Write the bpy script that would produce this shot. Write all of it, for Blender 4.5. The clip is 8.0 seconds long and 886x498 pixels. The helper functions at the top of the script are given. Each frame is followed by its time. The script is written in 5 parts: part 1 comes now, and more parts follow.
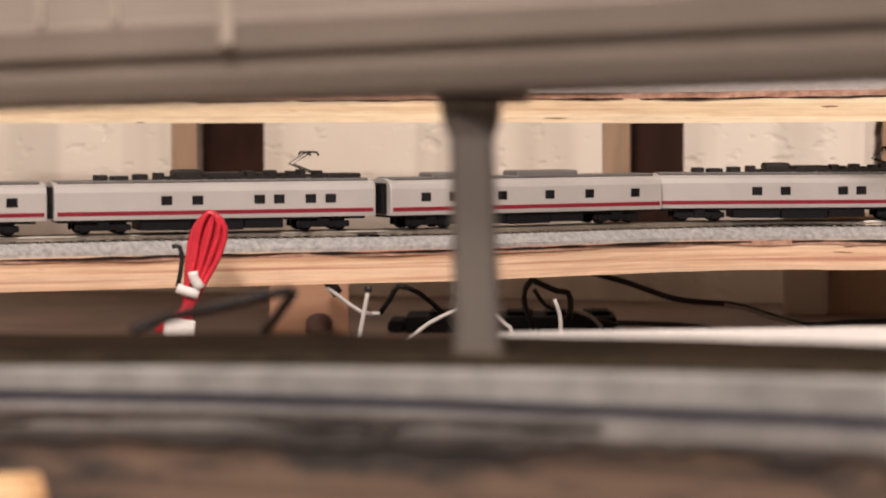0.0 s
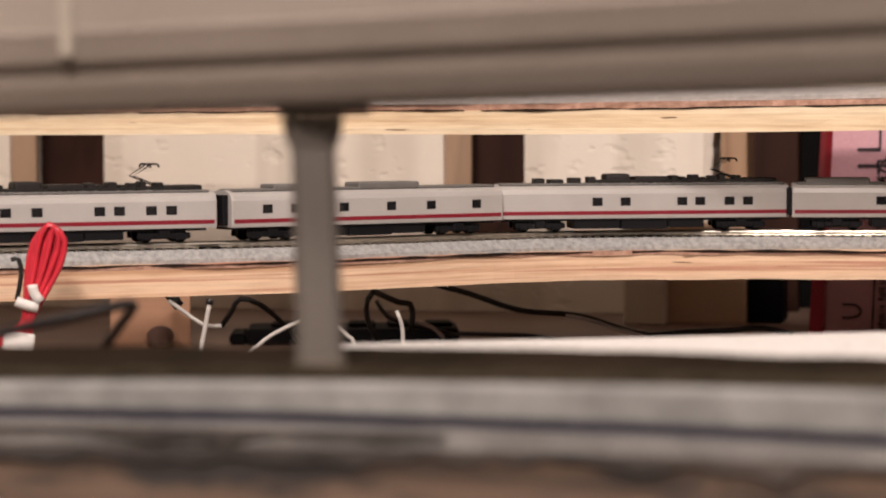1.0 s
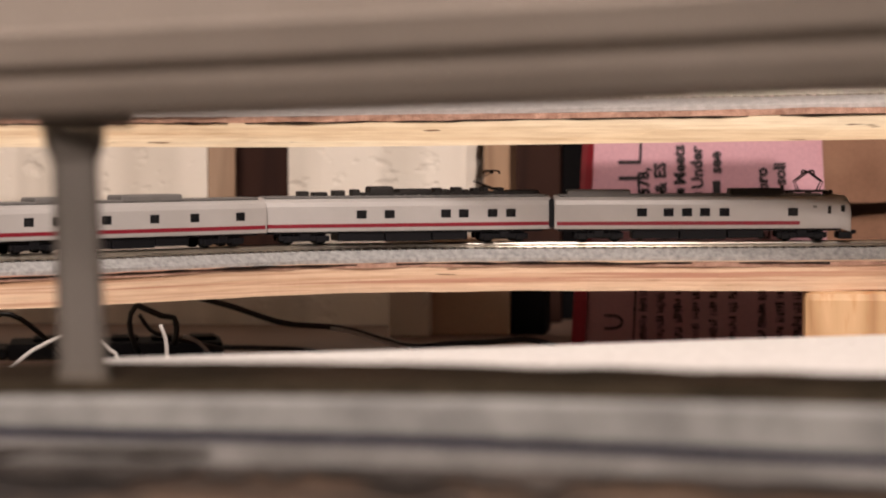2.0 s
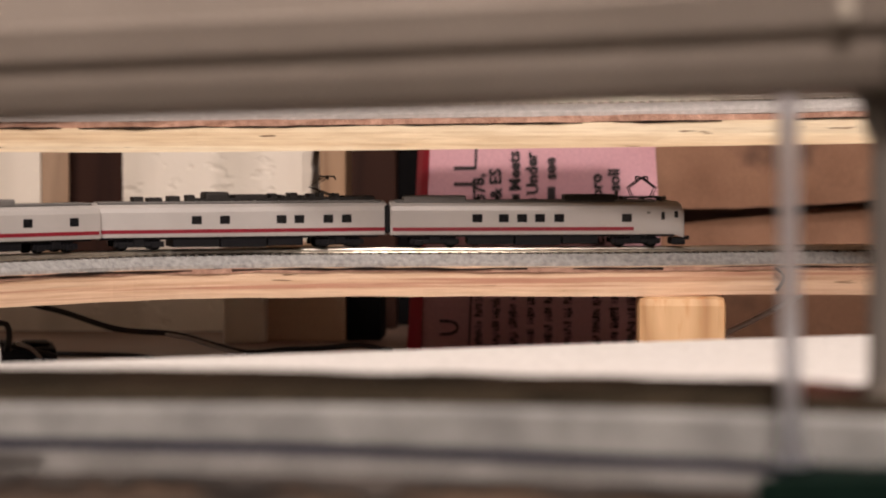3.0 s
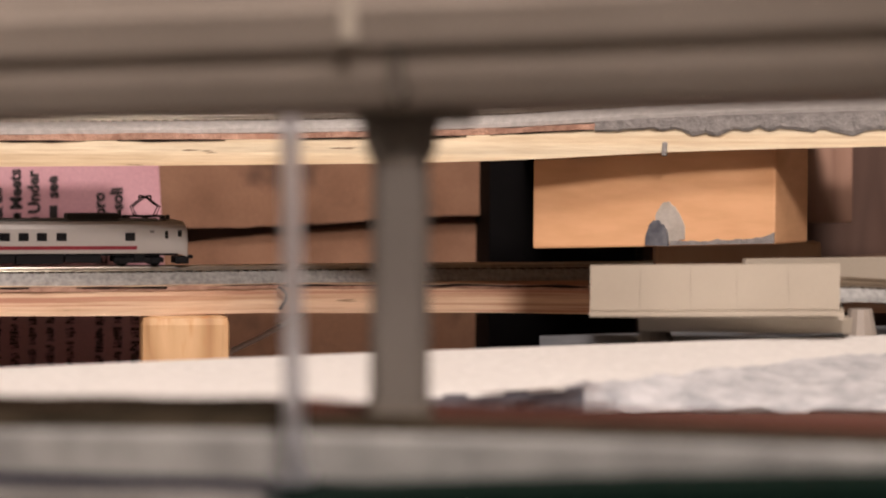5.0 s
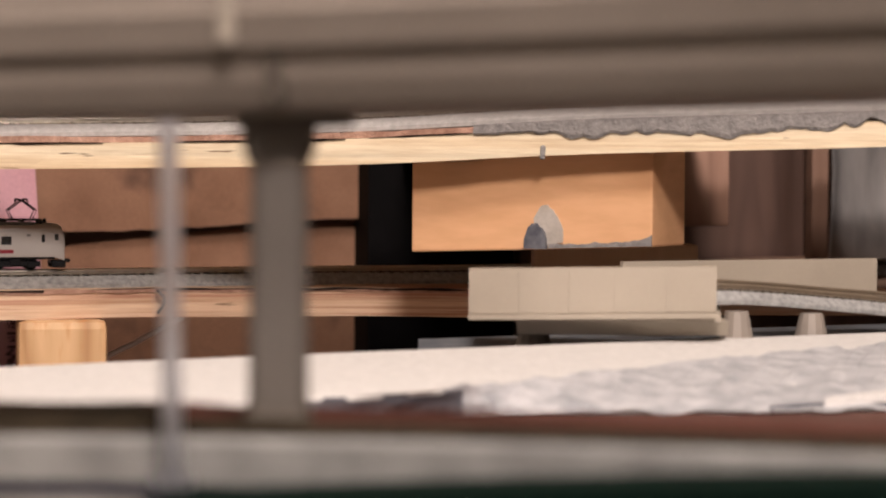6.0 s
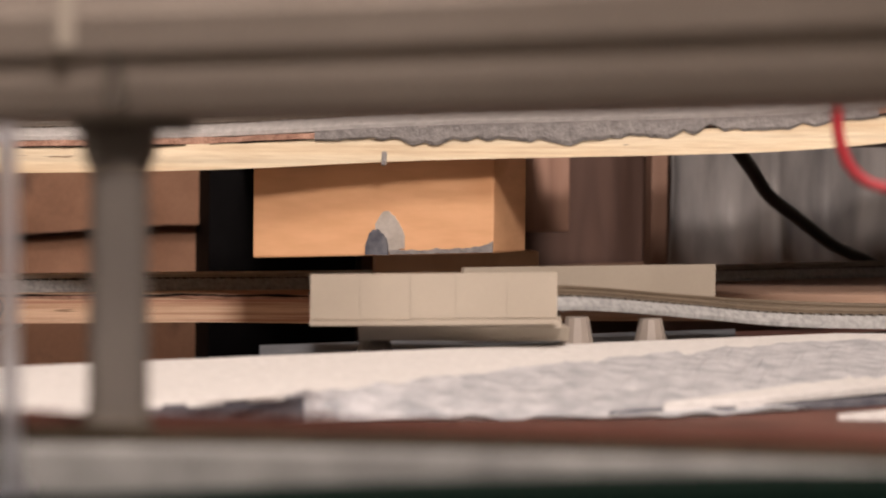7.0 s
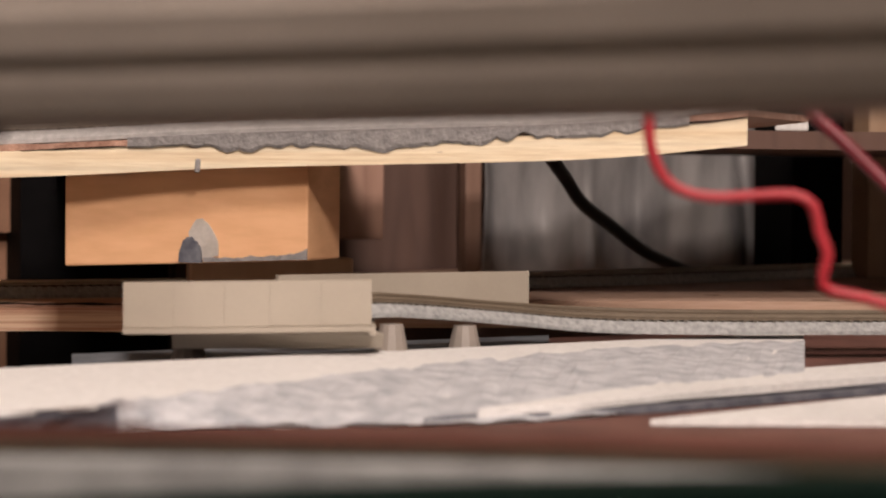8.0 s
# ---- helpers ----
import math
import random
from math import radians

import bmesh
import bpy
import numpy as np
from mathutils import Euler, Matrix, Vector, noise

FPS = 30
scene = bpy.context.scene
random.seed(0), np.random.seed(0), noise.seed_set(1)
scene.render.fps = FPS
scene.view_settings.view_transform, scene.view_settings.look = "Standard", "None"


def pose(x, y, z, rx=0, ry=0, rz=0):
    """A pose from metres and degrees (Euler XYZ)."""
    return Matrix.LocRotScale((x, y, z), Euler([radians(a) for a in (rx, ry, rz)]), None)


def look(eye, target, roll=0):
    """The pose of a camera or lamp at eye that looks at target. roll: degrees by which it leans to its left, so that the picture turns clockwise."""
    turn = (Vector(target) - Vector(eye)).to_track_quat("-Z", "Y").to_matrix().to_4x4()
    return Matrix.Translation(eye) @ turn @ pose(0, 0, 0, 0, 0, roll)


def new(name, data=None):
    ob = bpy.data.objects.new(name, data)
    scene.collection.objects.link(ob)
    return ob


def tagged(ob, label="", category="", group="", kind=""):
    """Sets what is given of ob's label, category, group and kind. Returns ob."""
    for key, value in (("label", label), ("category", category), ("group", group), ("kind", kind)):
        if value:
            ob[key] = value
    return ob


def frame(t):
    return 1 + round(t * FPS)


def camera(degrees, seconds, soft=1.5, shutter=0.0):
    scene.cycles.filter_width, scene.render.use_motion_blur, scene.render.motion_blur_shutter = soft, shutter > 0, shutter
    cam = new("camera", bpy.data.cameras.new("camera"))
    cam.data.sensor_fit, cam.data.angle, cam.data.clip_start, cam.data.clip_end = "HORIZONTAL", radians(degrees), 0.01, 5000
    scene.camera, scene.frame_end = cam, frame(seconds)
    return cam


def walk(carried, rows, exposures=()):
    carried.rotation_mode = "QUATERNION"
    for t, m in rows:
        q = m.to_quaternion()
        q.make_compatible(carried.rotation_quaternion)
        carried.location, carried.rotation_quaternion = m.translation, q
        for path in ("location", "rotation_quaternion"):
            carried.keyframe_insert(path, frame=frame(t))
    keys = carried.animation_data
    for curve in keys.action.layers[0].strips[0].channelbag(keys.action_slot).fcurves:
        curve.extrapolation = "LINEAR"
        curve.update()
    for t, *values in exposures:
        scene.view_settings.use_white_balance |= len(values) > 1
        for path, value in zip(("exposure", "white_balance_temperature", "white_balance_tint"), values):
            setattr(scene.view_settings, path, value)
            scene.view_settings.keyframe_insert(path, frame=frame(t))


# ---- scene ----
EYE = 1.10
cam = camera(19.766, 8.0, soft=2.0)
cam.data.dof.use_dof = True
cam.data.dof.focus_distance = 1.02
cam.data.dof.aperture_fstop = 21
# seconds, yaw, pitch, roll of a hand-held camera that pans from one spot
ROWS = [
    (0.0, 15.629, -3.144, 0.149),
    (0.5, 14.284, -3.013, 0.245),
    (1.0, 12.062, -2.895, 0.204),
    (1.5, 9.837, -2.780, 0.232),
    (1.7, 8.437, -2.715, 0.136),
    (2.8, 3.930, -2.521, 0.321),
    (3.0, 3.046, -2.504, 0.040),
    (3.5, -0.000, -2.400, -0.000),
    (4.0, -1.195, -2.348, 0.030),
    (4.5, -4.936, -2.143, -0.270),
    (4.7, -6.621, -2.080, -0.304),
    (5.8, -9.928, -2.003, -0.400),
    (6.0, -10.842, -1.953, -0.364),
    (6.5, -11.864, -1.908, -0.399),
    (7.0, -14.414, -1.791, -0.485),
    (7.5, -15.891, -1.737, -0.434),
    (8.0, -18.596, -1.591, -0.486),
]
walk(cam, [(t, pose(0, 0, EYE, 0, 0, yaw) @ pose(0, 0, 0, pitch) @ pose(0, 0, 0, 0, roll) @ pose(0, 0, 0, 90))
           for t, yaw, pitch, roll in ROWS],
     exposures=[(0.0, 0.34), (1.7, 0.27), (3.5, 0.14), (4.5, 0.14), (6.0, 0.20), (8.0, 0.08)])

# ---- light ----
world = bpy.data.worlds.new("world")
scene.world = world
world.use_nodes = True
world.node_tree.nodes["Background"].inputs[0].default_value = (1.0, 0.82, 0.70, 1)
world.node_tree.nodes["Background"].inputs[1].default_value = 0.05


def area_lamp(name, eye, target, sx, sy, watts, colour):
    data = bpy.data.lights.new(name, "AREA")
    data.shape, data.size, data.size_y, data.energy, data.color = "RECTANGLE", sx, sy, watts, colour
    ob = new(name, data)
    ob.matrix_world = look(eye, target)
    return ob


area_lamp("ceiling_lamp", (0.0, -0.02, 2.30), (0.05, 1.1, 1.0), 0.30, 0.30, 12, (1.0, 0.84, 0.76))
# Second lamp, unseen, added behind the camera for frontal fill.
area_lamp("ceiling_lamp", (0.05, -1.2, 2.38), (0.0, 1.1, 1.0), 0.4, 0.4, 52, (1.0, 0.84, 0.76))


# ---- materials ----
def nodes_of(name):
    m = bpy.data.materials.new(name)
    m.use_nodes = True
    t = m.node_tree
    return m, t, t.nodes["Principled BSDF"]


def add(t, kind, **values):
    n = t.nodes.new(kind)
    for k, v in values.items():
        n.inputs[k.replace("_", " ")].default_value = v
    return n


def ramp(t, source, stops):
    r = t.nodes.new("ShaderNodeValToRGB")
    els = r.color_ramp.elements
    while len(els) < len(stops):
        els.new(0.5)
    for e, (p, c) in zip(els, stops):
        e.position, e.color = p, (*c, 1)
    t.links.new(source, r.inputs[0])
    return r.outputs[0]


def coords(t, scale=(1, 1, 1)):
    c = t.nodes.new("ShaderNodeTexCoord")
    g = t.nodes.new("ShaderNodeNewGeometry")
    m = t.nodes.new("ShaderNodeMapping")
    m.inputs["Scale"].default_value = scale
    t.links.new(g.outputs["Position"], m.inputs["Vector"])
    return m.outputs[0]


def mix(t, a, b, fac, mode="MULTIPLY"):
    n = t.nodes.new("ShaderNodeMix")
    n.data_type, n.blend_type = "RGBA", mode
    for sock, v in ((n.inputs[0], fac), (n.inputs[6], a), (n.inputs[7], b)):
        if isinstance(v, (int, float)):
            sock.default_value = v
        elif isinstance(v, tuple):
            sock.default_value = (*v, 1)
        else:
            t.links.new(v, sock)
    return n.outputs[2]


def noisy(name, dark, light, scale=60.0, stretch=(1, 1, 1), rough=0.7, bump=0.2, metal=0.0, fine=600.0, spread=(0.35, 0.65), depth=0.0006, spots=None, grain=0.8):
    """A surface with a coarse and a fine variation of its colour and a relief. spots: (colour, share, scale)."""
    m, t, b = nodes_of(name)
    v = coords(t, stretch)
    n1 = add(t, "ShaderNodeTexNoise", Scale=scale, Detail=6.0)
    n2 = add(t, "ShaderNodeTexNoise", Scale=fine, Detail=3.0)
    t.links.new(v, n1.inputs["Vector"])
    t.links.new(v, n2.inputs["Vector"])
    c = ramp(t, n1.outputs[0], [(spread[0], dark), (spread[1], light)])
    g = ramp(t, n2.outputs[0], [(0.3, (0.82, 0.82, 0.82)), (0.7, (1.0, 1.0, 1.0))])
    c = mix(t, c, g, grain)
    if spots:
        n3 = add(t, "ShaderNodeTexNoise", Scale=spots[2], Detail=4.0)
        t.links.new(coords(t), n3.inputs["Vector"])
        mask = ramp(t, n3.outputs[0], [(1 - spots[1], (0, 0, 0)), (min(1, 1.13 - spots[1]), (1, 1, 1))])
        c = mix(t, c, spots[0], mask, "MIX")
    t.links.new(c, b.inputs["Base Color"])
    b.inputs["Roughness"].default_value, b.inputs["Metallic"].default_value = rough, metal
    if bump:
        bp = add(t, "ShaderNodeBump", Strength=bump, Distance=depth)
        t.links.new(n2.outputs[0], bp.inputs["Height"])
        t.links.new(bp.outputs[0], b.inputs["Normal"])
    return m


def plywood(name, dark, light, bands=260.0, base=0.0, core=(0.16, 0.085, 0.04)):
    """The cut edge of plywood: thin veneers one above the other, streaks along them and a few dark core gaps."""
    m, t, b = nodes_of(name)
    v = coords(t, (2.5, 2.5, 330))
    w = add(t, "ShaderNodeTexNoise", Scale=1.0, Detail=2.0)
    t.links.new(v, w.inputs["Vector"])
    c = ramp(t, w.outputs[0], [(0.3, dark), (0.55, light), (0.75, tuple(0.85 * x for x in light))])
    s = add(t, "ShaderNodeTexNoise", Scale=1.0, Detail=5.0)
    t.links.new(coords(t, (60, 60, 900)), s.inputs["Vector"])
    c = mix(t, c, ramp(t, s.outputs[0], [(0.3, (0.80, 0.74, 0.68)), (0.6, (1, 1, 1))]), 0.6)
    k = add(t, "ShaderNodeTexNoise", Scale=1.0, Detail=3.0)
    t.links.new(coords(t, (34, 34, 420)), k.inputs["Vector"])
    c = mix(t, c, core, ramp(t, k.outputs[0], [(0.70, (0, 0, 0)), (0.74, (1, 1, 1))]), "MIX")
    t.links.new(c, b.inputs["Base Color"])
    b.inputs["Roughness"].default_value = 0.75
    bp = add(t, "ShaderNodeBump", Strength=0.35, Distance=0.0006)
    t.links.new(s.outputs[0], bp.inputs["Height"])
    t.links.new(bp.outputs[0], b.inputs["Normal"])
    return m


def timber(name, dark, light, along="x", rough=0.6):
    """Planed softwood with long wavy grain."""
    m, t, b = nodes_of(name)
    st = {"x": (2, 9, 26), "z": (22, 16, 3)}[along]
    n = add(t, "ShaderNodeTexNoise", Scale=1.0, Detail=1.5, Distortion=0.3)
    t.links.new(coords(t, st), n.inputs["Vector"])
    w = add(t, "ShaderNodeMath")
    w.operation = "MULTIPLY"
    w.inputs[1].default_value = 3.5
    t.links.new(n.outputs[0], w.inputs[0])
    fr = add(t, "ShaderNodeMath")
    fr.operation = "PINGPONG"
    fr.inputs[1].default_value = 0.5
    t.links.new(w.outputs[0], fr.inputs[0])
    c = ramp(t, fr.outputs[0], [(0.0, light), (0.35, light), (0.5, dark)])
    s = add(t, "ShaderNodeTexNoise", Scale=1.0, Detail=4.0)
    t.links.new(coords(t, tuple(9 * q for q in st)), s.inputs["Vector"])
    c = mix(t, c, ramp(t, s.outputs[0], [(0.3, (0.85, 0.8, 0.75)), (0.65, (1, 1, 1))]), 0.7)
    t.links.new(c, b.inputs["Base Color"])
    b.inputs["Roughness"].default_value = rough
    bp = add(t, "ShaderNodeBump", Strength=0.12, Distance=0.0005)
    t.links.new(s.outputs[0], bp.inputs["Height"])
    t.links.new(bp.outputs[0], b.inputs["Normal"])
    return m


def plain(name, colour, rough=0.5, metal=0.0, gloss=0.5):
    m, t, b = nodes_of(name)
    b.inputs["Specular IOR Level"].default_value = gloss
    n = add(t, "ShaderNodeTexNoise", Scale=180.0, Detail=3.0)
    t.links.new(coords(t), n.inputs["Vector"])
    c = ramp(t, n.outputs[0], [(0.35, tuple(0.86 * x for x in colour)), (0.65, colour)])
    t.links.new(c, b.inputs["Base Color"])
    b.inputs["Roughness"].default_value, b.inputs["Metallic"].default_value = rough, metal
    return m


PLY_UP = plywood("plywood_pale", (0.72, 0.55, 0.35), (0.88, 0.76, 0.56))
PLY_LOW = plywood("plywood_edge", (0.56, 0.34, 0.21), (0.80, 0.59, 0.42))
# Near plywood, its colour lowered to offset the frontal light.
PLY_NEAR = plywood("plywood_darkened", (0.05, 0.033, 0.024), (0.145, 0.098, 0.070))
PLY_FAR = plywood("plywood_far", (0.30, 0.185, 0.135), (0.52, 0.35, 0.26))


def stained(m, colour, scale, lo, hi):
    """Adds irregular stains to a material's colour."""
    t = m.node_tree
    b = t.nodes["Principled BSDF"]
    n = add(t, "ShaderNodeTexNoise", Scale=1.0, Detail=5.0, Roughness=0.6)
    t.links.new(coords(t, scale), n.inputs["Vector"])
    c = mix(t, b.inputs["Base Color"].links[0].from_socket, colour, ramp(t, n.outputs[0], [(lo, (0, 0, 0)), (hi, (1, 1, 1))]), "MIX")
    t.links.new(c, b.inputs["Base Color"])


stained(PLY_LOW, (0.50, 0.26, 0.175), (5, 5, 520), 0.52, 0.62)
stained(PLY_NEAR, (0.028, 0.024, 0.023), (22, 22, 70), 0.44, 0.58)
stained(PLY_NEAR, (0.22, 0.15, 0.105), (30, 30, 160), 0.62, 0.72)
CORK = noisy("cork_sheet", (0.36, 0.20, 0.145), (0.56, 0.35, 0.265), 220, rough=0.95, bump=0.6, fine=900, depth=0.001)


def pitted_plaster(name):
    """Trowelled plaster: broad tone changes, upright streaks, shallow dents and small pits."""
    m, t, b = nodes_of(name)
    n1 = add(t, "ShaderNodeTexNoise", Scale=5.0, Detail=4.0)
    t.links.new(coords(t), n1.inputs["Vector"])
    c = ramp(t, n1.outputs[0], [(0.35, (0.76, 0.69, 0.60)), (0.65, (0.88, 0.825, 0.74))])
    n2 = add(t, "ShaderNodeTexNoise", Scale=1.0, Detail=2.0)
    t.links.new(coords(t, (26, 26, 1.5)), n2.inputs["Vector"])
    c = mix(t, c, ramp(t, n2.outputs[0], [(0.40, (0.70, 0.69, 0.67)), (0.52, (1, 1, 1))]), 0.55)
    n3 = add(t, "ShaderNodeTexNoise", Scale=75.0, Detail=2.0)
    t.links.new(coords(t, (1, 1, 1.6)), n3.inputs["Vector"])
    dents = ramp(t, n3.outputs[0], [(0.24, (0, 0, 0)), (0.40, (1, 1, 1))])
    n4 = add(t, "ShaderNodeTexNoise", Scale=500.0, Detail=3.0)
    t.links.new(coords(t), n4.inputs["Vector"])
    h = mix(t, dents, n4.outputs[0], 0.12, "MIX")
    bp = add(t, "ShaderNodeBump", Strength=0.7, Distance=0.0016)
    t.links.new(h, bp.inputs["Height"])
    t.links.new(bp.outputs[0], b.inputs["Normal"])
    t.links.new(c, b.inputs["Base Color"])
    b.inputs["Roughness"].default_value = 0.85
    return m


CONCRETE = pitted_plaster("plaster_wall")
SHADED_FOAM = noisy("shaded_cut_foam", (0.36, 0.375, 0.405), (0.60, 0.605, 0.63), 120, rough=0.9, bump=0.35, fine=520, depth=0.0012, spread=(0.32, 0.62))
# Darker copy of the grey paint, holding the near edge's lack of light.
NEARPAINT = noisy("shaded_smeared_paint", (0.022, 0.019, 0.018), (0.080, 0.067, 0.060), 40, rough=0.8, bump=0.6, fine=500)
SMEAR_SHADE = noisy("blue_grey_smear_and_shade", (0.075, 0.08, 0.105), (0.17, 0.175, 0.20), 160, rough=0.8)
PINE = timber("pine_block", (0.62, 0.32, 0.155), (0.80, 0.47, 0.26))
PINE_UP = timber("pine_upright", (0.50, 0.29, 0.14), (0.74, 0.50, 0.28), "z")
stained(PINE_UP, (0.58, 0.27, 0.11), (70, 70, 10), 0.56, 0.68)
STUD = timber("stud_wood", (0.28, 0.17, 0.10), (0.40, 0.26, 0.16), "z")
JAMB = timber("jamb_wood", (0.30, 0.20, 0.13), (0.38, 0.26, 0.175), "z")
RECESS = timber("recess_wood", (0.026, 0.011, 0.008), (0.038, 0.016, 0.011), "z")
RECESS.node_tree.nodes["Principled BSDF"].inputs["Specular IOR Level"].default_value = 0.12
REDDISH = timber("reddish_stud_wood", (0.30, 0.172, 0.125), (0.40, 0.24, 0.178), "z")
# Stud wood darkened to carry the dim light at the right end.
SHADED_STUD = timber("shaded_stud_wood", (0.17, 0.10, 0.07), (0.25, 0.15, 0.11), "z")
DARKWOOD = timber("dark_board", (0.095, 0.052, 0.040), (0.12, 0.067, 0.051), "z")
BALLAST = noisy("grey_ballast", (0.29, 0.295, 0.295), (0.52, 0.525, 0.525), 500, rough=0.9, bump=0.9, fine=2200, depth=0.0008, spread=(0.3, 0.7))
# Lighter copy of the ballast: the upper track's light is in the colour.
BALLAST_UP = noisy("lit_ballast", (0.42, 0.41, 0.40), (0.53, 0.515, 0.505), 400, rough=0.9, bump=0.4, fine=2000, depth=0.0005)
BALLAST_WARM = noisy("weathered_ballast", (0.20, 0.17, 0.14), (0.42, 0.38, 0.32), 700, rough=0.9, bump=0.9, fine=2000, depth=0.0008)
# Olive-brown, taken darker to include the shade below the viaduct.
GROUND = noisy("shaded_ground", (0.018, 0.014, 0.009), (0.048, 0.031, 0.020), 22, rough=0.9, bump=0.4, spots=((0.06, 0.030, 0.020), 0.40, 9.0))
REDGROUND = noisy("reddish_ground", (0.085, 0.034, 0.026), (0.19, 0.075, 0.058), 14, rough=0.9, bump=0.4, spots=((0.16, 0.085, 0.04), 0.35, 11.0))
REDGROUND.node_tree.nodes["Principled BSDF"].inputs["Specular IOR Level"].default_value = 0.05
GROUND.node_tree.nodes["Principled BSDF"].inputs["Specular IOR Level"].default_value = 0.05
BALLAST_PALE = noisy("pale_ballast", (0.195, 0.197, 0.195), (0.29, 0.293, 0.288), 110, rough=0.9, bump=0.5, fine=1500, depth=0.0006)
# Brown track top with the viaduct's shadow put into its colour.
SHADED_TRACK = noisy("shaded_track_top", (0.022, 0.017, 0.011), (0.05, 0.039, 0.026), 120, rough=0.95, bump=0.4)
SHADED_TRACK.node_tree.nodes["Principled BSDF"].inputs["Specular IOR Level"].default_value = 0.08
PALEPAINT = noisy("pale_grey_paint", (0.46, 0.42, 0.38), (0.56, 0.52, 0.48), 120, rough=0.6)
JOINT = noisy("pale_joint_plastic", (0.33, 0.295, 0.25), (0.38, 0.34, 0.29), 30, rough=0.5)
CREAM = noisy("cream_plastic", (0.37, 0.325, 0.265), (0.42, 0.37, 0.305), 25, rough=0.5, bump=0.05, fine=900, grain=0.2)
VIADUCT = noisy("grey_beige_plastic", (0.24, 0.207, 0.18), (0.28, 0.244, 0.214), 25, rough=0.5, bump=0.08, fine=700, grain=0.2)
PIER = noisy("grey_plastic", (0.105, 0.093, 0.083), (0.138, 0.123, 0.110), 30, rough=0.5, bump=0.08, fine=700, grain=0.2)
FOAM = noisy("white_foam", (0.73, 0.72, 0.705), (0.82, 0.81, 0.795), 300, rough=0.85, bump=0.5, fine=500, depth=0.0008)
BASE = noisy("pale_base", (0.13, 0.127, 0.123), (0.25, 0.244, 0.238), 45, rough=0.85, bump=0.4, fine=500)
GREYPAINT = noisy("dried_grey_paint", (0.22, 0.21, 0.21), (0.32, 0.305, 0.30), 260, rough=0.75, bump=0.7, fine=700, depth=0.001)
REDWOOD = noisy("reddish_board", (0.11, 0.047, 0.036), (0.19, 0.082, 0.063), 30, (1, 1, 1), rough=0.7, bump=0.2)
# Light brown, raised further to make up for missing light under the shelf.
CARDLIGHT = noisy("brightened_cardboard", (0.60, 0.44, 0.31), (0.70, 0.53, 0.38), 20, rough=0.85, bump=0.1)
CARD = noisy("brown_cardboard", (0.22, 0.112, 0.066), (0.34, 0.185, 0.115), 18, rough=0.85, bump=0.15, spots=((0.14, 0.075, 0.05), 0.40, 26.0))
BLACK = plain("black_plastic", (0.005, 0.0045, 0.005), 0.7, gloss=0.05)
GREEN = plain("dark_green_board", (0.0015, 0.009, 0.006), 0.9)
GREEN.node_tree.nodes["Principled BSDF"].inputs["Specular IOR Level"].default_value = 0.1
STEEL = plain("rail_metal", (0.80, 0.76, 0.68), 0.30, 1.0)
OLDRAIL = plain("weathered_rail", (0.16, 0.125, 0.09), 0.6, gloss=0.3)
SLEEPER = plain("sleeper_plastic", (0.10, 0.085, 0.07), 0.7)
REDWIRE = plain("red_insulation", (0.60, 0.028, 0.050), 0.35)
LEADWHITE = plain("grey_white_insulation", (0.50, 0.48, 0.46), 0.45)
WHITEPL = plain("white_plastic", (0.78, 0.76, 0.74), 0.45)
CABLE = plain("black_cable_sheath", (0.015, 0.014, 0.014), 0.4)
GREYBLUE = noisy("grey_blue_sheet", (0.10, 0.11, 0.125), (0.17, 0.185, 0.205), 60, rough=0.8)
GREYBLUE.node_tree.nodes["Principled BSDF"].inputs["Specular IOR Level"].default_value = 0.1
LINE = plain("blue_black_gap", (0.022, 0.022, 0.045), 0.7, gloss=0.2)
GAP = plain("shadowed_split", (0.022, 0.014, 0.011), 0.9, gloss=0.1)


# ---- building helpers ----
def at(psi, d, z):
    """A place psi degrees to the right of straight ahead and d metres out, at the height z."""
    return Vector((d * math.sin(radians(psi)), d * math.cos(radians(psi)), z))


def mesh_of(name, bm, material, smooth=False):
    bmesh.ops.recalc_face_normals(bm, faces=bm.faces)
    me = bpy.data.meshes.new(name)
    bm.to_mesh(me)
    bm.free()
    for m in material if isinstance(material, (list, tuple)) else [material]:
        me.materials.append(m)
    if smooth:
        for p in me.polygons:
            p.use_smooth = True
    return me


def part(name, bm, material, parent=None, label="", smooth=False):
    ob = new(name, mesh_of(name, bm, material, smooth))
    if parent:
        ob.parent = parent
        ob.matrix_parent_inverse = parent.matrix_world.inverted()
    if label:
        ob["label"] = label
    return ob


def thing(name, place, label, category, group="", kind="", turn=0):
    ob = new(name)
    ob.empty_display_size = 0.02
    ob.matrix_world = Matrix.Translation(place) @ pose(0, 0, 0, 0, 0, turn)
    return tagged(ob, label, category, group, kind)


def box(x0, x1, y0, y1, z0, z1, bevel=0.0, seg=1, bm=None, m=None):
    own = bmesh.new()
    r = bmesh.ops.create_cube(own, size=1.0)
    bmesh.ops.transform(own, matrix=Matrix.LocRotScale(((x0 + x1) / 2, (y0 + y1) / 2, (z0 + z1) / 2), None, (x1 - x0, y1 - y0, z1 - z0)), verts=own.verts)
    if bevel:
        bmesh.ops.bevel(own, geom=own.edges[:], offset=bevel, segments=seg, affect="EDGES", profile=0.6)
    if m is not None:
        bmesh.ops.transform(own, matrix=m, verts=own.verts)
    if bm is None:
        return own
    tmp = bpy.data.meshes.new("tmp")
    own.to_mesh(tmp)
    own.free()
    bm.from_mesh(tmp)
    bpy.data.meshes.remove(tmp)
    return bm


